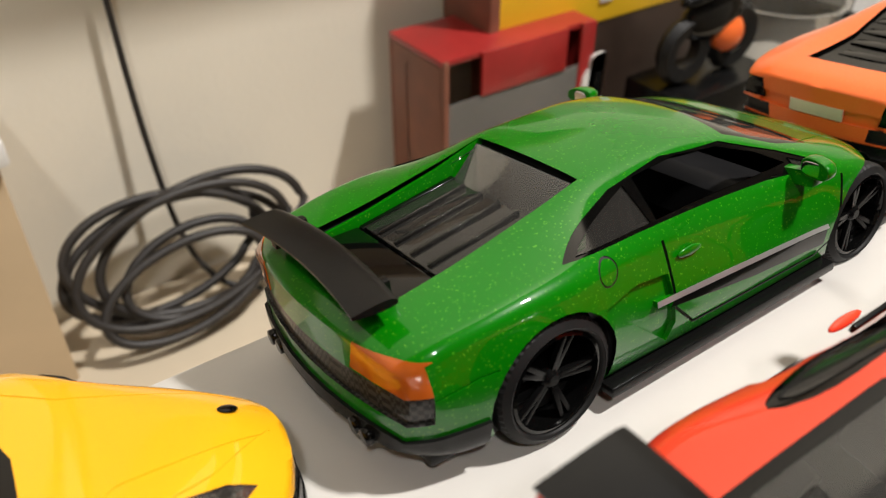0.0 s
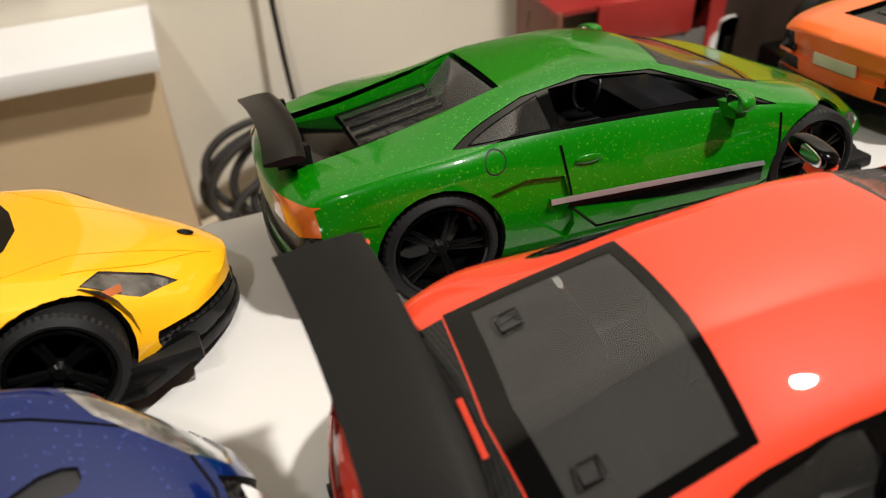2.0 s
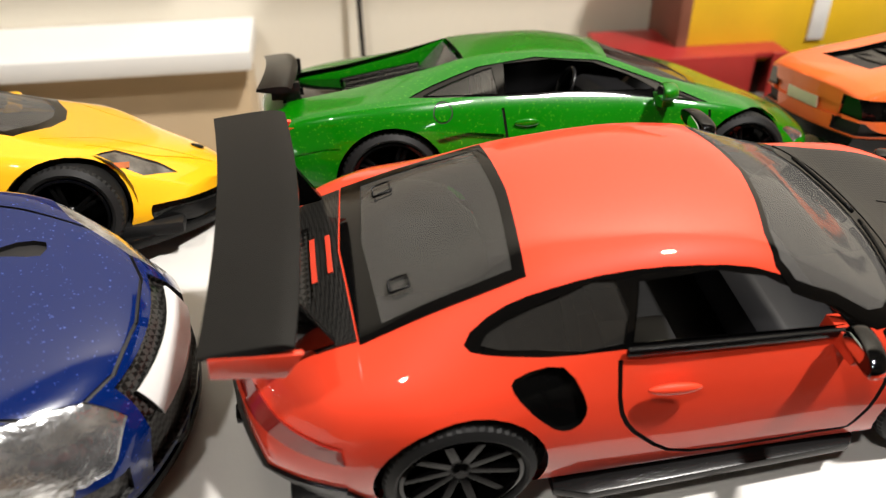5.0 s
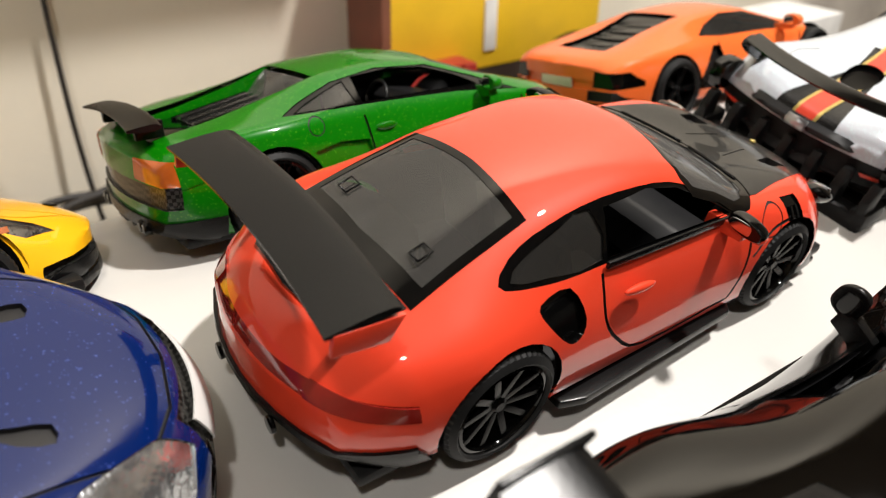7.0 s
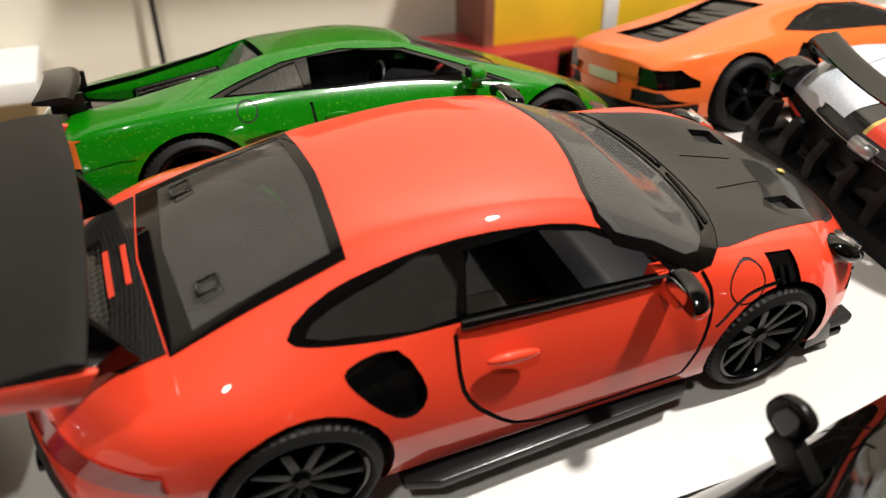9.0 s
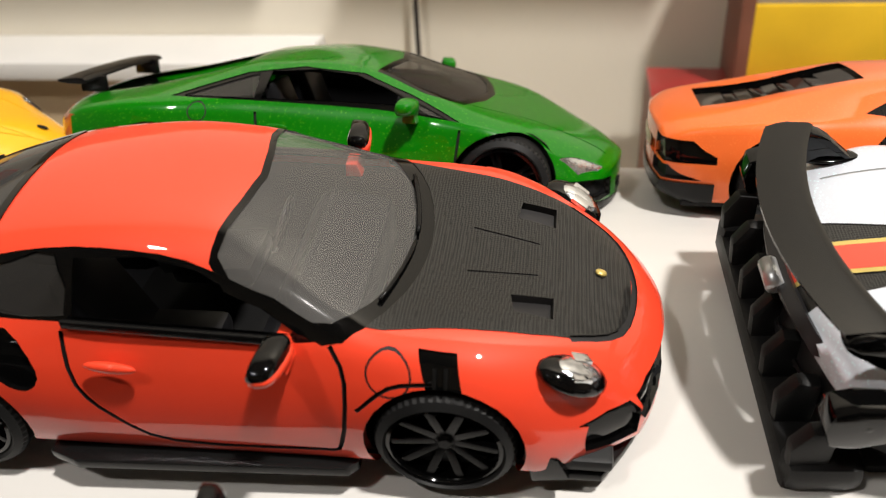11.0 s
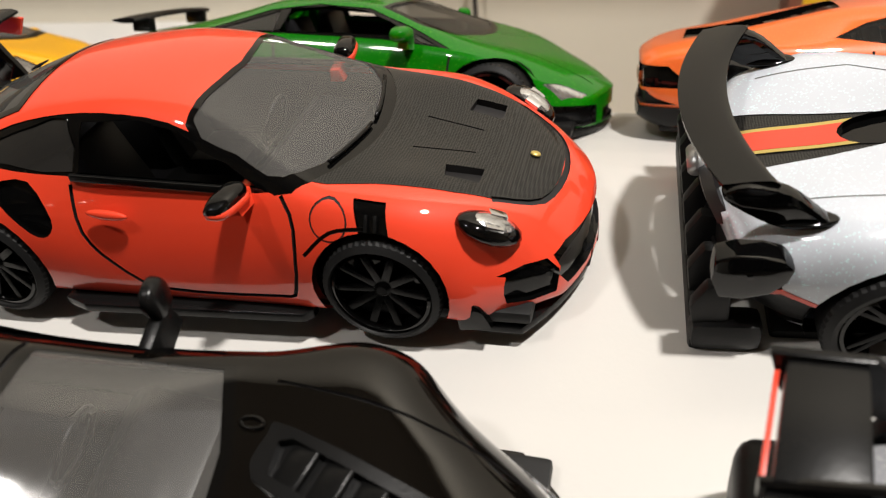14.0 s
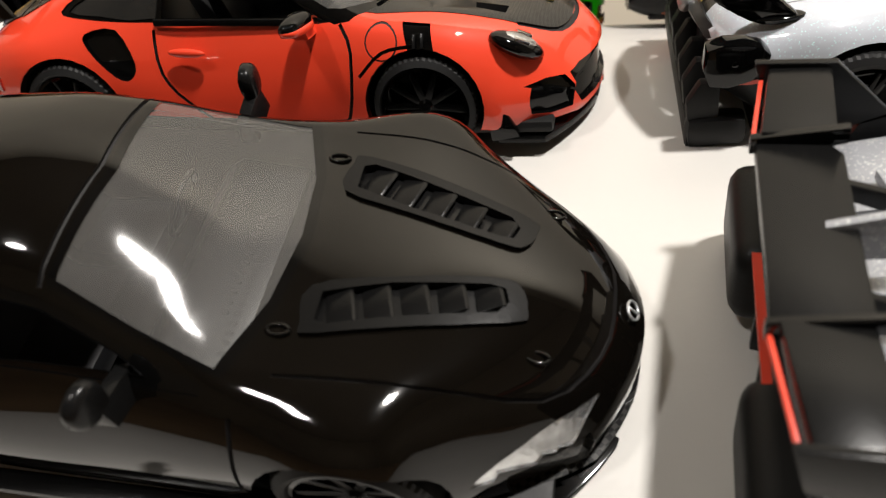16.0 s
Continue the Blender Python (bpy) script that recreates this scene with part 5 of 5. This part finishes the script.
# ---------------------------------------------------------------- white car, of which the tail is seen
def white_car(place, size=1.0):
    car = new_car("toy_hypercar", place, "pearl white toy hypercar with red stripe and black wing", size)
    P = dict(
        zt=[(-2.2, .74), (-2.1, .82), (-1.6, .88), (-1.0, .98), (-.5, 1.13), (0, 1.17), (.4, 1.08), (.9, .86), (1.4, .68), (1.9, .52), (2.2, .40)],
        zr=[(-2.2, .76), (-2.1, .86), (-1.6, .95), (-1.0, .96), (-.5, 1.05), (0, 1.1), (.4, 1.0), (.9, .84), (1.4, .74), (1.9, .52), (2.2, .38)],
        wr=[(-2.2, .7), (-1.6, .7), (-1.0, .6), (-.5, .5), (0, .48), (.4, .55), (.9, .64), (1.4, .66), (1.9, .5), (2.2, .35)],
        zh=[(-2.2, .72), (-1.6, .88), (-1.0, .82), (-.3, .74), (.4, .72), (.9, .74), (1.4, .70), (1.9, .50), (2.2, .36)],
        wh=[(-2.2, .86), (-1.6, .92), (-1.0, .86), (-.3, .80), (.4, .80), (.9, .84), (1.4, .88), (1.9, .7), (2.2, .5)],
        wm=[(-2.2, .90), (-1.5, .98), (-.9, .92), (0, .88), (.9, .92), (1.4, .96), (1.9, .84), (2.2, .62)],
        zm=[(-2.2, .58), (-1.4, .56), (0, .45), (1.4, .48), (2.2, .26)],
        zb=[(-2.2, .42), (-1.8, .22), (1.8, .13), (2.2, .13)],
        ws=[(-2.2, .8), (0, .86), (1.8, .84), (2.2, .6)])
    sh = Shell(P, (0.2, 0.45, 0.4, 0.5), (0.4, 0.16))
    sh.cut([(-2.2, .30), (-2.2, -.30), (-1.2, -.12), (-.8, -.18), (-.8, .18), (-1.2, .12)], "top", "carbon_deck", False, .6)
    sh.cut([(-2.3, .115), (-2.3, -.115), (-.3, -.115), (-.3, .115)], "top", "gold_line", False, .6)
    sh.cut([(-2.3, .085), (-2.3, -.085), (-.3, -.085), (-.3, .085)], "top", "red_line", False, .6)
    sh.cut(smooth_line([(-1.05, 0), (-1.15, .14), (-1.45, .12), (-1.55, 0), (-1.45, -.12), (-1.15, -.14)], 3), "top", "exhaust_well", False, .6)
    sh.line([(-1.9, .58), (-1.4, .60), (-1.2, .50)], "top", "panel_gap", .014, True, False, .6)
    sh.cut([(.42, .48), (.5, 0), (.42, -.48), (.9, -.6), (1.1, 0), (.9, .6)], "top", "screen_glass", False, .6)
    sh.cut([(-.9, .86), (-.3, 1.0), (.1, 1.02), (.5, .92), (.9, .76), (-.3, .78)], "side", "side_pane")
    sh.cut([(-1.02, .30), (-.6, .70), (-.45, .66), (-.5, .3)], "side", "scoop")
    sh.cut([(-.90, .66), (.90, .66), (.95, .30), (-.95, .30)], "rear", "tail", False)
    sh.line([(-2.12, .54), (-1.9, .60), (-1.7, .50), (-1.62, .42)], "side", "red_edge", .03)
    sh.arch(1.335, .35, .41)
    sh.arch(-1.335, .36, .43)
    sh.make(car, WHITE, {"carbon_deck": ("carbon_deck", CARBON, .006, "black carbon deck panel"), "gold_line": ("stripe_edge", GOLD_PRINT, -.002, "thin gold stripe edge"), "red_line": ("stripe", RED_PRINT, -.004, "red centre stripe"), "exhaust_well": ("exhaust_well", GLOSS_BLACK, .04, "black exhaust well"),
        "panel_gap": ("panel_gap", SILVER, .006, ""), "screen_glass": ("windscreen", GLASS_DARK, .006, ""), "side_pane": ("side_window", GLASS_DARK, .006, ""), "scoop": ("side_scoop", GLOSS_BLACK, .05, ""), "tail": ("tail_panel", MATT_BLACK, .02, "black tail panel"), "red_edge": ("red_edge", RED_PRINT, -.003, "thin red edge line"), "arch": None})
    spots = [(1.335, .95, 0), (1.335, -.95, 0), (-1.335, .97, 0), (-1.335, -.97, 0)]
    wells(car, [(x, y, .36) for x, y, _ in spots], .44)
    wheels(car, spots, .35, .25, .265, 5, "twin", rear=(.37, .32, .28))
    floor_pan(car, -1.9, 2.0, .8, .11, .2)
    wing = part("wing", moved(wing_blade(1.50, .25, .05, -.17, .03, 24, .03), -2.24, 0, 1.13, 0, -6, 0), GLOSS_BLACK, car, "gloss black curved rear wing")
    for s in (-1, 1):
        bm = bmesh.new()
        add_prism(bm, smooth_line([(-2.20, 1.10), (-2.08, 1.15), (-1.90, 1.10), (-1.76, .98), (-1.70, .90), (-1.90, .89), (-2.1, 1.0)], 3), "y", s * .74 - .045, s * .74 + .045, .02)
        part("wing_bracket", bm, GLOSS_BLACK, wing, "gloss black wing bracket")
        part("bracket_foot", moved(blob(.16, .07, .015), -1.82, s * .74, .925), GLOSS_BLACK, wing)
        bm = bmesh.new()
        add_prism(bm, smooth_line([(-2.22, .84), (-2.0, .86), (-1.86, .78), (-1.96, .62), (-2.2, .60)], 2), "y", s * .88 - .07, s * .88 + .07, .02)
        lampob = part("tail_lamp", bm, GLOSS_BLACK, car, "black tail lamp housing")
        part("lamp_dot", moved(blob(.035, .012, .035), -2.06, s * .94, .74), GLOSS_BLACK, lampob)
    for k in range(7):
        bm = bmesh.new()
        add_prism(bm, [(-2.12, .16), (-2.30, .20), (-2.32, .46), (-2.24, .60), (-2.12, .58)], "y", -.84 + k * .28 - .045, -.84 + k * .28 + .045, .03)
        part("diffuser_fin", bm, MATT_BLACK, car, "ribbed black tail fin")
    bm = bmesh.new()
    add_box(bm, -2.32, -2.12, -.9, .9, .12, .30, .04)
    part("rear_bumper", bm, MATT_BLACK, car, "black rear bumper")
    for s in (-1, 1):
        bm = bmesh.new()
        add_box(bm, -2.32, -1.95, s * .84 - .09, s * .84 + .09, .16, .36, .07)
        part("bumper_corner", bm, MATT_BLACK, car)
    bm = bmesh.new()
    ends_bar(bm, 0, -.09, .09, 0, .05)
    part("exhaust", moved(bm, -2.26, 0, .74), SILVER, car, "twin exhaust tips")
    return car


# ---------------------------------------------------------------- grey car with a broad stepped wing
def grey_car(place, size=1.0):
    car = new_car("toy_hypercar", place, "silver grey toy hypercar with broad stepped black wing", size)
    kx, ky, kz = 1.12, 1.08, 1.0
    sh = Shell(WEDGE, (0.2, 0.3, 0.25, 0.3), (0.6, 0.10), kx=kx, ky=ky, kz=kz)
    sh.cut([(-.8, .42), (-.8, -.42), (-2.2, -.34), (-2.2, .34)], "top", "engine", False, .6)
    sh.cut([(.40, .54), (.46, 0), (.40, -.54), (.70, -.65), (1.10, -.68), (1.26, 0), (1.10, .68), (.70, .65)], "top", "screen_glass", False, .6)
    sh.cut([(-.78, .9), (-.2, 1.06), (.25, 1.03), (1.0, .76), (-.4, .84)], "side", "side_pane")
    sh.cut([(-1, .62), (1, .62), (1, .1), (-1, .1)], "rear", "tail", False)
    sh.arch(1.38, .36, .43)
    sh.arch(-1.38, .37, .45)
    sh.make(car, GREY_PAINT, {"engine": ("engine_cover", GREY_PAINT, .03, "silver engine cover"), "screen_glass": ("windscreen", GLASS_DARK, .006, ""), "side_pane": ("side_window", GLASS_DARK, .006, ""), "tail": ("tail_panel", MATT_BLACK, -.02, "black tail panel"), "arch": None})
    spots = [(1.38, 1.0, 0), (1.38, -1.0, 0), (-1.38, 1.05, 0), (-1.38, -1.05, 0)]
    wells(car, [(x, y, .37) for x, y, _ in spots], .45)
    wheels(car, spots, .36, .26, .27, 5, "twin", rear=(.38, .36, .28))
    floor_pan(car, -2.1, 2.0, .85, .11, .2)
    # wing: a broad middle section set back, two shoulders, end plates
    wing = part("wing", add_prism(bmesh.new(), [(-2.52, -.50), (-2.52, .50), (-2.24, .50), (-2.18, .42), (-2.18, -.42), (-2.24, -.50)], "z", 1.06, 1.12, .015), PLASTIC, car, "satin black stepped wing")
    for s in (-1, 1):
        poly = [(-2.50, s * .50), (-2.44, s * .98), (-2.17, s * .98), (-2.20, s * .50)]
        part("wing_shoulder", add_prism(bmesh.new(), poly if s > 0 else poly[::-1], "z", 1.09, 1.16, .015), PLASTIC, wing, "black wing shoulder")
        part("wing_edge", add_prism(bmesh.new(), [(-2.535, s * .52), (-2.475, s * .97), (-2.455, s * .97), (-2.515, s * .52)][::s], "z", 1.075, 1.10, .004), RED_PRINT, wing, "thin red wing edge")
        part("end_plate", add_prism(bmesh.new(), [(-2.50, 1.18), (-2.15, 1.18), (-1.88, .90), (-2.05, .82), (-2.44, .95)], "y", s * 1.0 - .02, s * 1.0 + .02, .008), PLASTIC, wing, "black wing end plate")
        part("wing_step", add_prism(bmesh.new(), [(-2.54, 1.14), (-2.16, 1.20), (-2.16, 1.12), (-2.54, 1.06)], "y", s * .50 - .022, s * .50 + .022, .008), GLOSS_BLACK, wing, "worn wing step edge")
        part("fin_strut", add_prism(bmesh.new(), [(-2.4, 1.08), (-2.2, 1.08), (-1.6, .9), (-1.8, .84)], "y", s * .3 - .02, s * .3 + .02, .006), PLASTIC, wing)
        part("rear_corner", add_box(bmesh.new(), -2.56, -2.16, s * .66 - .36, s * .66 + .36, .12, .60, .13, 4), MATT_BLACK, car, "rounded black rear corner")
        part("rear_arch", add_prism(bmesh.new(), smooth_line([(-2.15, .34), (-2.0, .84), (-1.38, .98), (-.9, .84), (-.85, .76), (-1.38, .86), (-1.85, .74), (-2.0, .34)], 2), "y", s * 1.02 - .04, s * 1.02 + .04, .01), PLASTIC, car, "black rear arch")
    part("shark_fin", add_prism(bmesh.new(), [(-2.3, 1.12), (-2.1, 1.18), (-.9, 1.16), (-.7, 1.10), (-2.2, .95)], "y", -.02, .02, .006), GREY_PAINT, car, "silver centre fin")
    for s in (-1, 1):
        for k in range(3):
            part("engine_slat", add_prism(bmesh.new(), [(-1.05 - .3 * k, s * .05), (-1.30 - .3 * k, s * .06), (-1.42 - .3 * k, s * .52), (-1.12 - .3 * k, s * .5)][::s], "z", .98 - .04 * k, 1.03 - .04 * k, .01), GREY_PAINT, car, "silver engine slat")
    for k in range(6):
        part("diffuser_fin", add_prism(bmesh.new(), [(-2.30, .12), (-2.46, .16), (-2.46, .44), (-2.30, .52)], "y", -.75 + k * .30 - .02, -.75 + k * .30 + .02, .006), PLASTIC, car, "black diffuser fin")
    part("red_trim", add_prism(bmesh.new(), [(-2.48, -.9), (-2.48, .9), (-2.44, .9), (-2.44, -.9)], "z", .56, .585), RED_PRINT, car, "thin red trim line")
    return car


# ---------------------------------------------------------------- the place
def slab(name, x0, x1, y0, y1, z0, z1, mat, bevel=0.0):
    bm = bmesh.new()
    add_box(bm, x0, x1, y0, y1, z0, z1, bevel)
    return part(name, bm, mat, None, "", True, 30, 1.0)


WALL_Y = 0.29
BACK = 3.25        # rear edge of the top
tagged(slab("wall_north", -1.6, 1.6, WALL_Y, WALL_Y + 0.1, -0.75, 1.65, WALL), "cream painted wall behind the table", "wall", kind="structure")
# south, east and west walls are unseen, added dark to cut reflections
tagged(slab("wall_south", -1.6, 1.6, -2.1, -2.0, -0.75, 1.65, DARK_WALL), "unseen wall, darkened to dim reflections", "wall", kind="structure")
tagged(slab("wall_east", 1.6, 1.7, -2.0, WALL_Y, -0.75, 1.65, DARK_WALL), "unseen wall, darkened to dim reflections", "wall", kind="structure")
tagged(slab("wall_west", -1.7, -1.6, -2.0, WALL_Y, -0.75, 1.65, DARK_WALL), "unseen wall, darkened to dim reflections", "wall", kind="structure")
tagged(slab("floor", -1.6, 1.6, -2.0, WALL_Y, -0.85, -0.75, FLOOR), "brown floor under the table", "floor", kind="structure")
# unseen ceiling, added dark so that bonnets and wings stay black
tagged(slab("ceiling", -1.6, 1.6, -2.0, WALL_Y, 1.65, 1.75, CEILING), "unseen ceiling, darkened to dim reflections", "ceiling", kind="structure")

table = new("table")
tagged(table, "white table with a cambered top that carries toy cars", "table")
bm = bmesh.new()
lean = pose(0, 0, 0, LEAN)
prof = []
for i in range(41):
    y = BACK + (-9.0 - BACK) * i / 40
    q = lean @ Vector((0, y * S, top_z(y) * S))
    prof.append((q.y, q.z))
low = min(z for _, z in prof) - 0.02
add_prism(bm, prof + [(prof[-1][0], low), (prof[0][0], low)], "x", -0.36, 0.42, 0.0015)
part("tabletop", bm, TABLE, table, "smooth white cambered top", True, 40, 1.0)
for x in (-0.32, 0.38):
    for y in (prof[-1][0] + 0.04, prof[0][0] - 0.04):
        bm = bmesh.new()
        add_box(bm, x - 0.02, x + 0.02, y - 0.02, y + 0.02, -0.75, low, 0.003)
        part("leg", bm, TABLE, table, "", True, 30, 1.0)

# ---------------------------------------------------------------- the cars in their places: x, y, heading, roll
red_car((0.0, -.02, 1.0, -1.5, .0))
green_car((.0, 2.23, .0, -19.0, -.04, .8))
yellow_car((-4.70, 1.82, 5.1, -22.5, -.01, 2.4), .987)
blue_car((-4.766, .093, -5.0, .8, .01), .98)
black_car((.095, -2.31, 1.2, 12.0, -.03, 2.5), 1.067)
white_car((4.983, .388, 4.2, 3.0, -.06, -1.5), .971)
grey_car((5.467, -2.40, -.5, 8, -.02), .975)
orange_car((4.38, 2.34, -1.2, -19.0, .0, -1.2), .87)


# ---------------------------------------------------------------- behind the table, in full-size metres times S
def block(name, x0, x1, y0, y1, z0, z1, mat, parent, label="", bevel=0.03):
    bm = bmesh.new()
    add_box(bm, x0, x1, y0, y1, z0, z1, bevel)
    return part(name, bm, mat, parent, label, True, 30, S)


def thing(name, label, category, group=""):
    ob = new(name)
    ob.empty_display_size = 0.01
    return tagged(ob, label, category, group)


WY = WALL_Y / S
low_table = thing("side_table", "low beige side table against the wall", "table")
block("tabletop", -6.0, 26.0, 4.6, WY - 0.02, -5.5, -5.0, SUPPORT, low_table, "beige laminate top")
for x in (-5.6, 25.4):
    for y in (5.0, 9.9):
        block("leg", x - .3, x + .3, y - .3, y + .3, -0.75 / S, -5.5, SUPPORT, low_table)

ledge = thing("wall_ledge", "white board ledge over a beige cabinet body", "shelf")
block("board", -14.0, -2.78, 8.7, WY - 0.01, -1.42, -1.10, SHELF_WHITE, ledge, "white ledge board", 0.05)
# front under the board: its shade is in the colour
block("body", -13.8, -2.9, 9.0, WY - 0.01, -5.0, -1.42, SHELF_SIDE, ledge, "body below the board, shade put into its beige")

# two boards above the view, added so that their shadows fall on the wall
for x0, x1, z in ((-0.4, 4.6, 4.0), (-14.0, -1.8, 4.0)):
    sh_ob = thing("unseen_shelf", "unseen board high on the wall, added to cast its shade", "shelf", "shelf boards on the wall")
    block("board", x0, x1, 8.4, WY - 0.01, z, z + 0.35, SHELF_SIDE, sh_ob, "brown shelf board")
    for x in (x0 + 0.5, x1 - 0.5):
        block("bracket", x - .06, x + .06, 8.8, WY - 0.01, z - 0.3, z, PLASTIC, sh_ob)

# hanging cable and its coil
bm = bmesh.new()
drop = smooth_line([(-1.05, 10.15, 6.0), (-1.02, 10.2, 2.0), (-1.02, 10.2, -.5), (-.98, 10.1, -2.4), (-.85, 9.9, -3.9), (-.55, 9.5, -4.6), (.0, 9.2, -4.85)], 6, False)
add_tube(bm, drop, 0.045, 8)
coil = []
rnd = random.Random(4)
for turn in range(7):
    cx, cz, rx, rz = -.95 + rnd.uniform(-.35, .35), -3.95 + rnd.uniform(-.25, .3), rnd.uniform(.9, 1.75), rnd.uniform(.5, .95)
    tilt = rnd.uniform(-.3, .3)
    for k in range(22):
        a = k * math.tau / 22
        coil.append((cx + rx * math.cos(a + tilt), 9.0 + .12 * turn + .3 * math.sin(a), max(cz + rz * math.sin(a), -4.9)))
tagged(part("power_cable", bm, CABLE, None), "dark grey cable hanging down the wall", "cable")
bm = bmesh.new()
add_tube(bm, smooth_line(coil, 2, False), 0.072, 7)
tagged(part("cable_coil", bm, CABLE, None), "loose dark coil of cable on the low table", "cable")

# red window box
box = thing("toy_box", "red card toy box with a window front", "box", "toy boxes by the wall")
block("back", 2.9, 5.9, 9.75, 9.85, -5.0, -1.6, CARD_BROWN, box, "brown red back")
block("side", 2.9, 3.0, 8.4, 9.75, -5.0, -1.6, CARD_BROWN, box, "brown red side")
block("side", 5.8, 5.9, 8.4, 9.75, -5.0, -1.6, CARD_RED, box, "red side")
block("base", 3.0, 5.8, 8.4, 9.75, -5.0, -4.7, CARD_RED, box)
block("top", 2.9, 5.9, 8.4, 9.85, -1.6, -1.5, CARD_RED, box, "red top")
block("header", 3.6, 5.3, 8.33, 8.40, -2.2, -1.5, CARD_RED, box, "bright red header flap", 0.02)
block("frame_post", 2.9, 3.0, 8.33, 8.40, -5.0, -1.5, CARD_BROWN, box)
block("frame_post", 5.6, 5.9, 8.33, 8.40, -5.0, -1.5, CARD_RED, box)
block("inlay", 2.9, 5.7, 9.3, 9.4, -4.6, -1.8, CARD_GREY, box, "grey inner card")
block("window", 3.0, 5.6, 8.36, 8.38, -4.7, -2.2, CLEAR_PLASTIC, box, "cloudy plastic window", 0.004)
bm = bmesh.new()
add_prism(bm, smooth_line([(5.85, -2.1), (6.15, -2.1), (5.7, -2.4), (5.7, -3.2), (6.1, -3.4), (5.9, -3.4), (5.8, -3.2), (5.8, -2.4)], 3), "y", 8.28, 8.33)
pill = part("label_panel", bm, WHITE_PLASTIC, box, "white rounded label")
block("word_bar", 5.93, 6.07, 8.27, 8.28, -3.1, -2.4, PLASTIC, box, "unreadable dark writing", 0.002)

# yellow box
box = thing("toy_box", "tall yellow and dark brown card box with a window above", "box", "toy boxes by the wall")
block("base", 4.3, 9.6, 8.9, 10.1, -5.0, -1.85, CARD_DARK, box, "dark brown card base")
block("body", 4.3, 9.6, 8.88, 10.1, -1.84, -.25, CARD_YELLOW, box, "yellow card body")
block("window", 4.3, 9.6, 8.95, 10.1, -.25, 2.2, CARD_GREY, box, "dark window part")
block("post", 4.12, 4.32, 8.85, 10.1, -5.0, 2.2, CARD_BROWN, box, "brown edge post")
block("label_panel", 6.45, 6.75, 8.84, 8.9, -1.5, -.5, WHITE_PLASTIC, box, "small white label", 0.02)

# black and orange toy on a dark box
box = thing("toy_box", "plain black card box", "box", "toy boxes by the wall")
block("body", 6.6, 9.0, 6.9, 8.2, -5.0, -2.6, PLASTIC, box, "black card body", 0.05)
toy = thing("toy_motorbike", "small black toy motorbike with orange fairing", "toy")
for x in (7.1, 8.3):
    bm = bmesh.new()
    add_lathe(bm, [(.28, -.1), (.5, -.14), (.58, 0), (.5, .14), (.28, .1), (.28, -.1)], 28)
    moved(bm, x, 7.5, -2.02)
    part("wheel", bm, RUBBER, toy, "black toy wheel")
part("body", moved(blob(.75, .24, .42), 7.7, 7.5, -1.55), GLOSS_BLACK, toy)
part("fairing", moved(blob(.38, .26, .34), 8.05, 7.45, -1.9, 0, 25, 0), ORANGE, toy, "orange fairing")
part("seat", moved(blob(.5, .2, .14), 7.35, 7.5, -1.12, 0, -12, 0), PLASTIC, toy)

# cloudy jar and grey tray
jar = thing("plastic_jar", "cloudy clear plastic jar with pale contents", "jar")
bm = bmesh.new()
add_lathe(bm, [(.0, -5.0), (1.15, -5.0), (1.25, -4.8), (1.25, -2.7), (1.1, -2.4), (1.1, -2.1), (1.2, -2.1)], 40)
bm.transform(Matrix(((1, 0, 0, 10.9), (0, 0, 1, 8.3), (0, 1, 0, 0), (0, 0, 0, 1))))
part("jar_body", bm, CLEAR_PLASTIC, jar)
part("contents", moved(blob(1.0, 1.0, .9), 10.9, 8.3, -4.0), CARD_GREY, jar)
tray = thing("storage_tray", "grey plastic tray with white paper inside", "tray")
block("tray_floor", 12.4, 25.0, 6.4, 10.2, -5.0, -4.6, CARD_GREY, tray)
block("tray_wall", 12.4, 25.0, 6.3, 6.6, -5.0, -3.2, CARD_GREY, tray, "grey front wall", 0.08)
block("tray_wall", 12.4, 25.0, 9.9, 10.2, -5.0, -2.2, CARD_GREY, tray)
block("tray_wall", 12.3, 12.6, 6.4, 10.2, -5.0, -2.6, PLASTIC, tray, "dark end wall")
block("paper", 13.0, 18.0, 8.0, 9.8, -4.6, -2.0, WHITE_PLASTIC, tray, "stack of white paper")
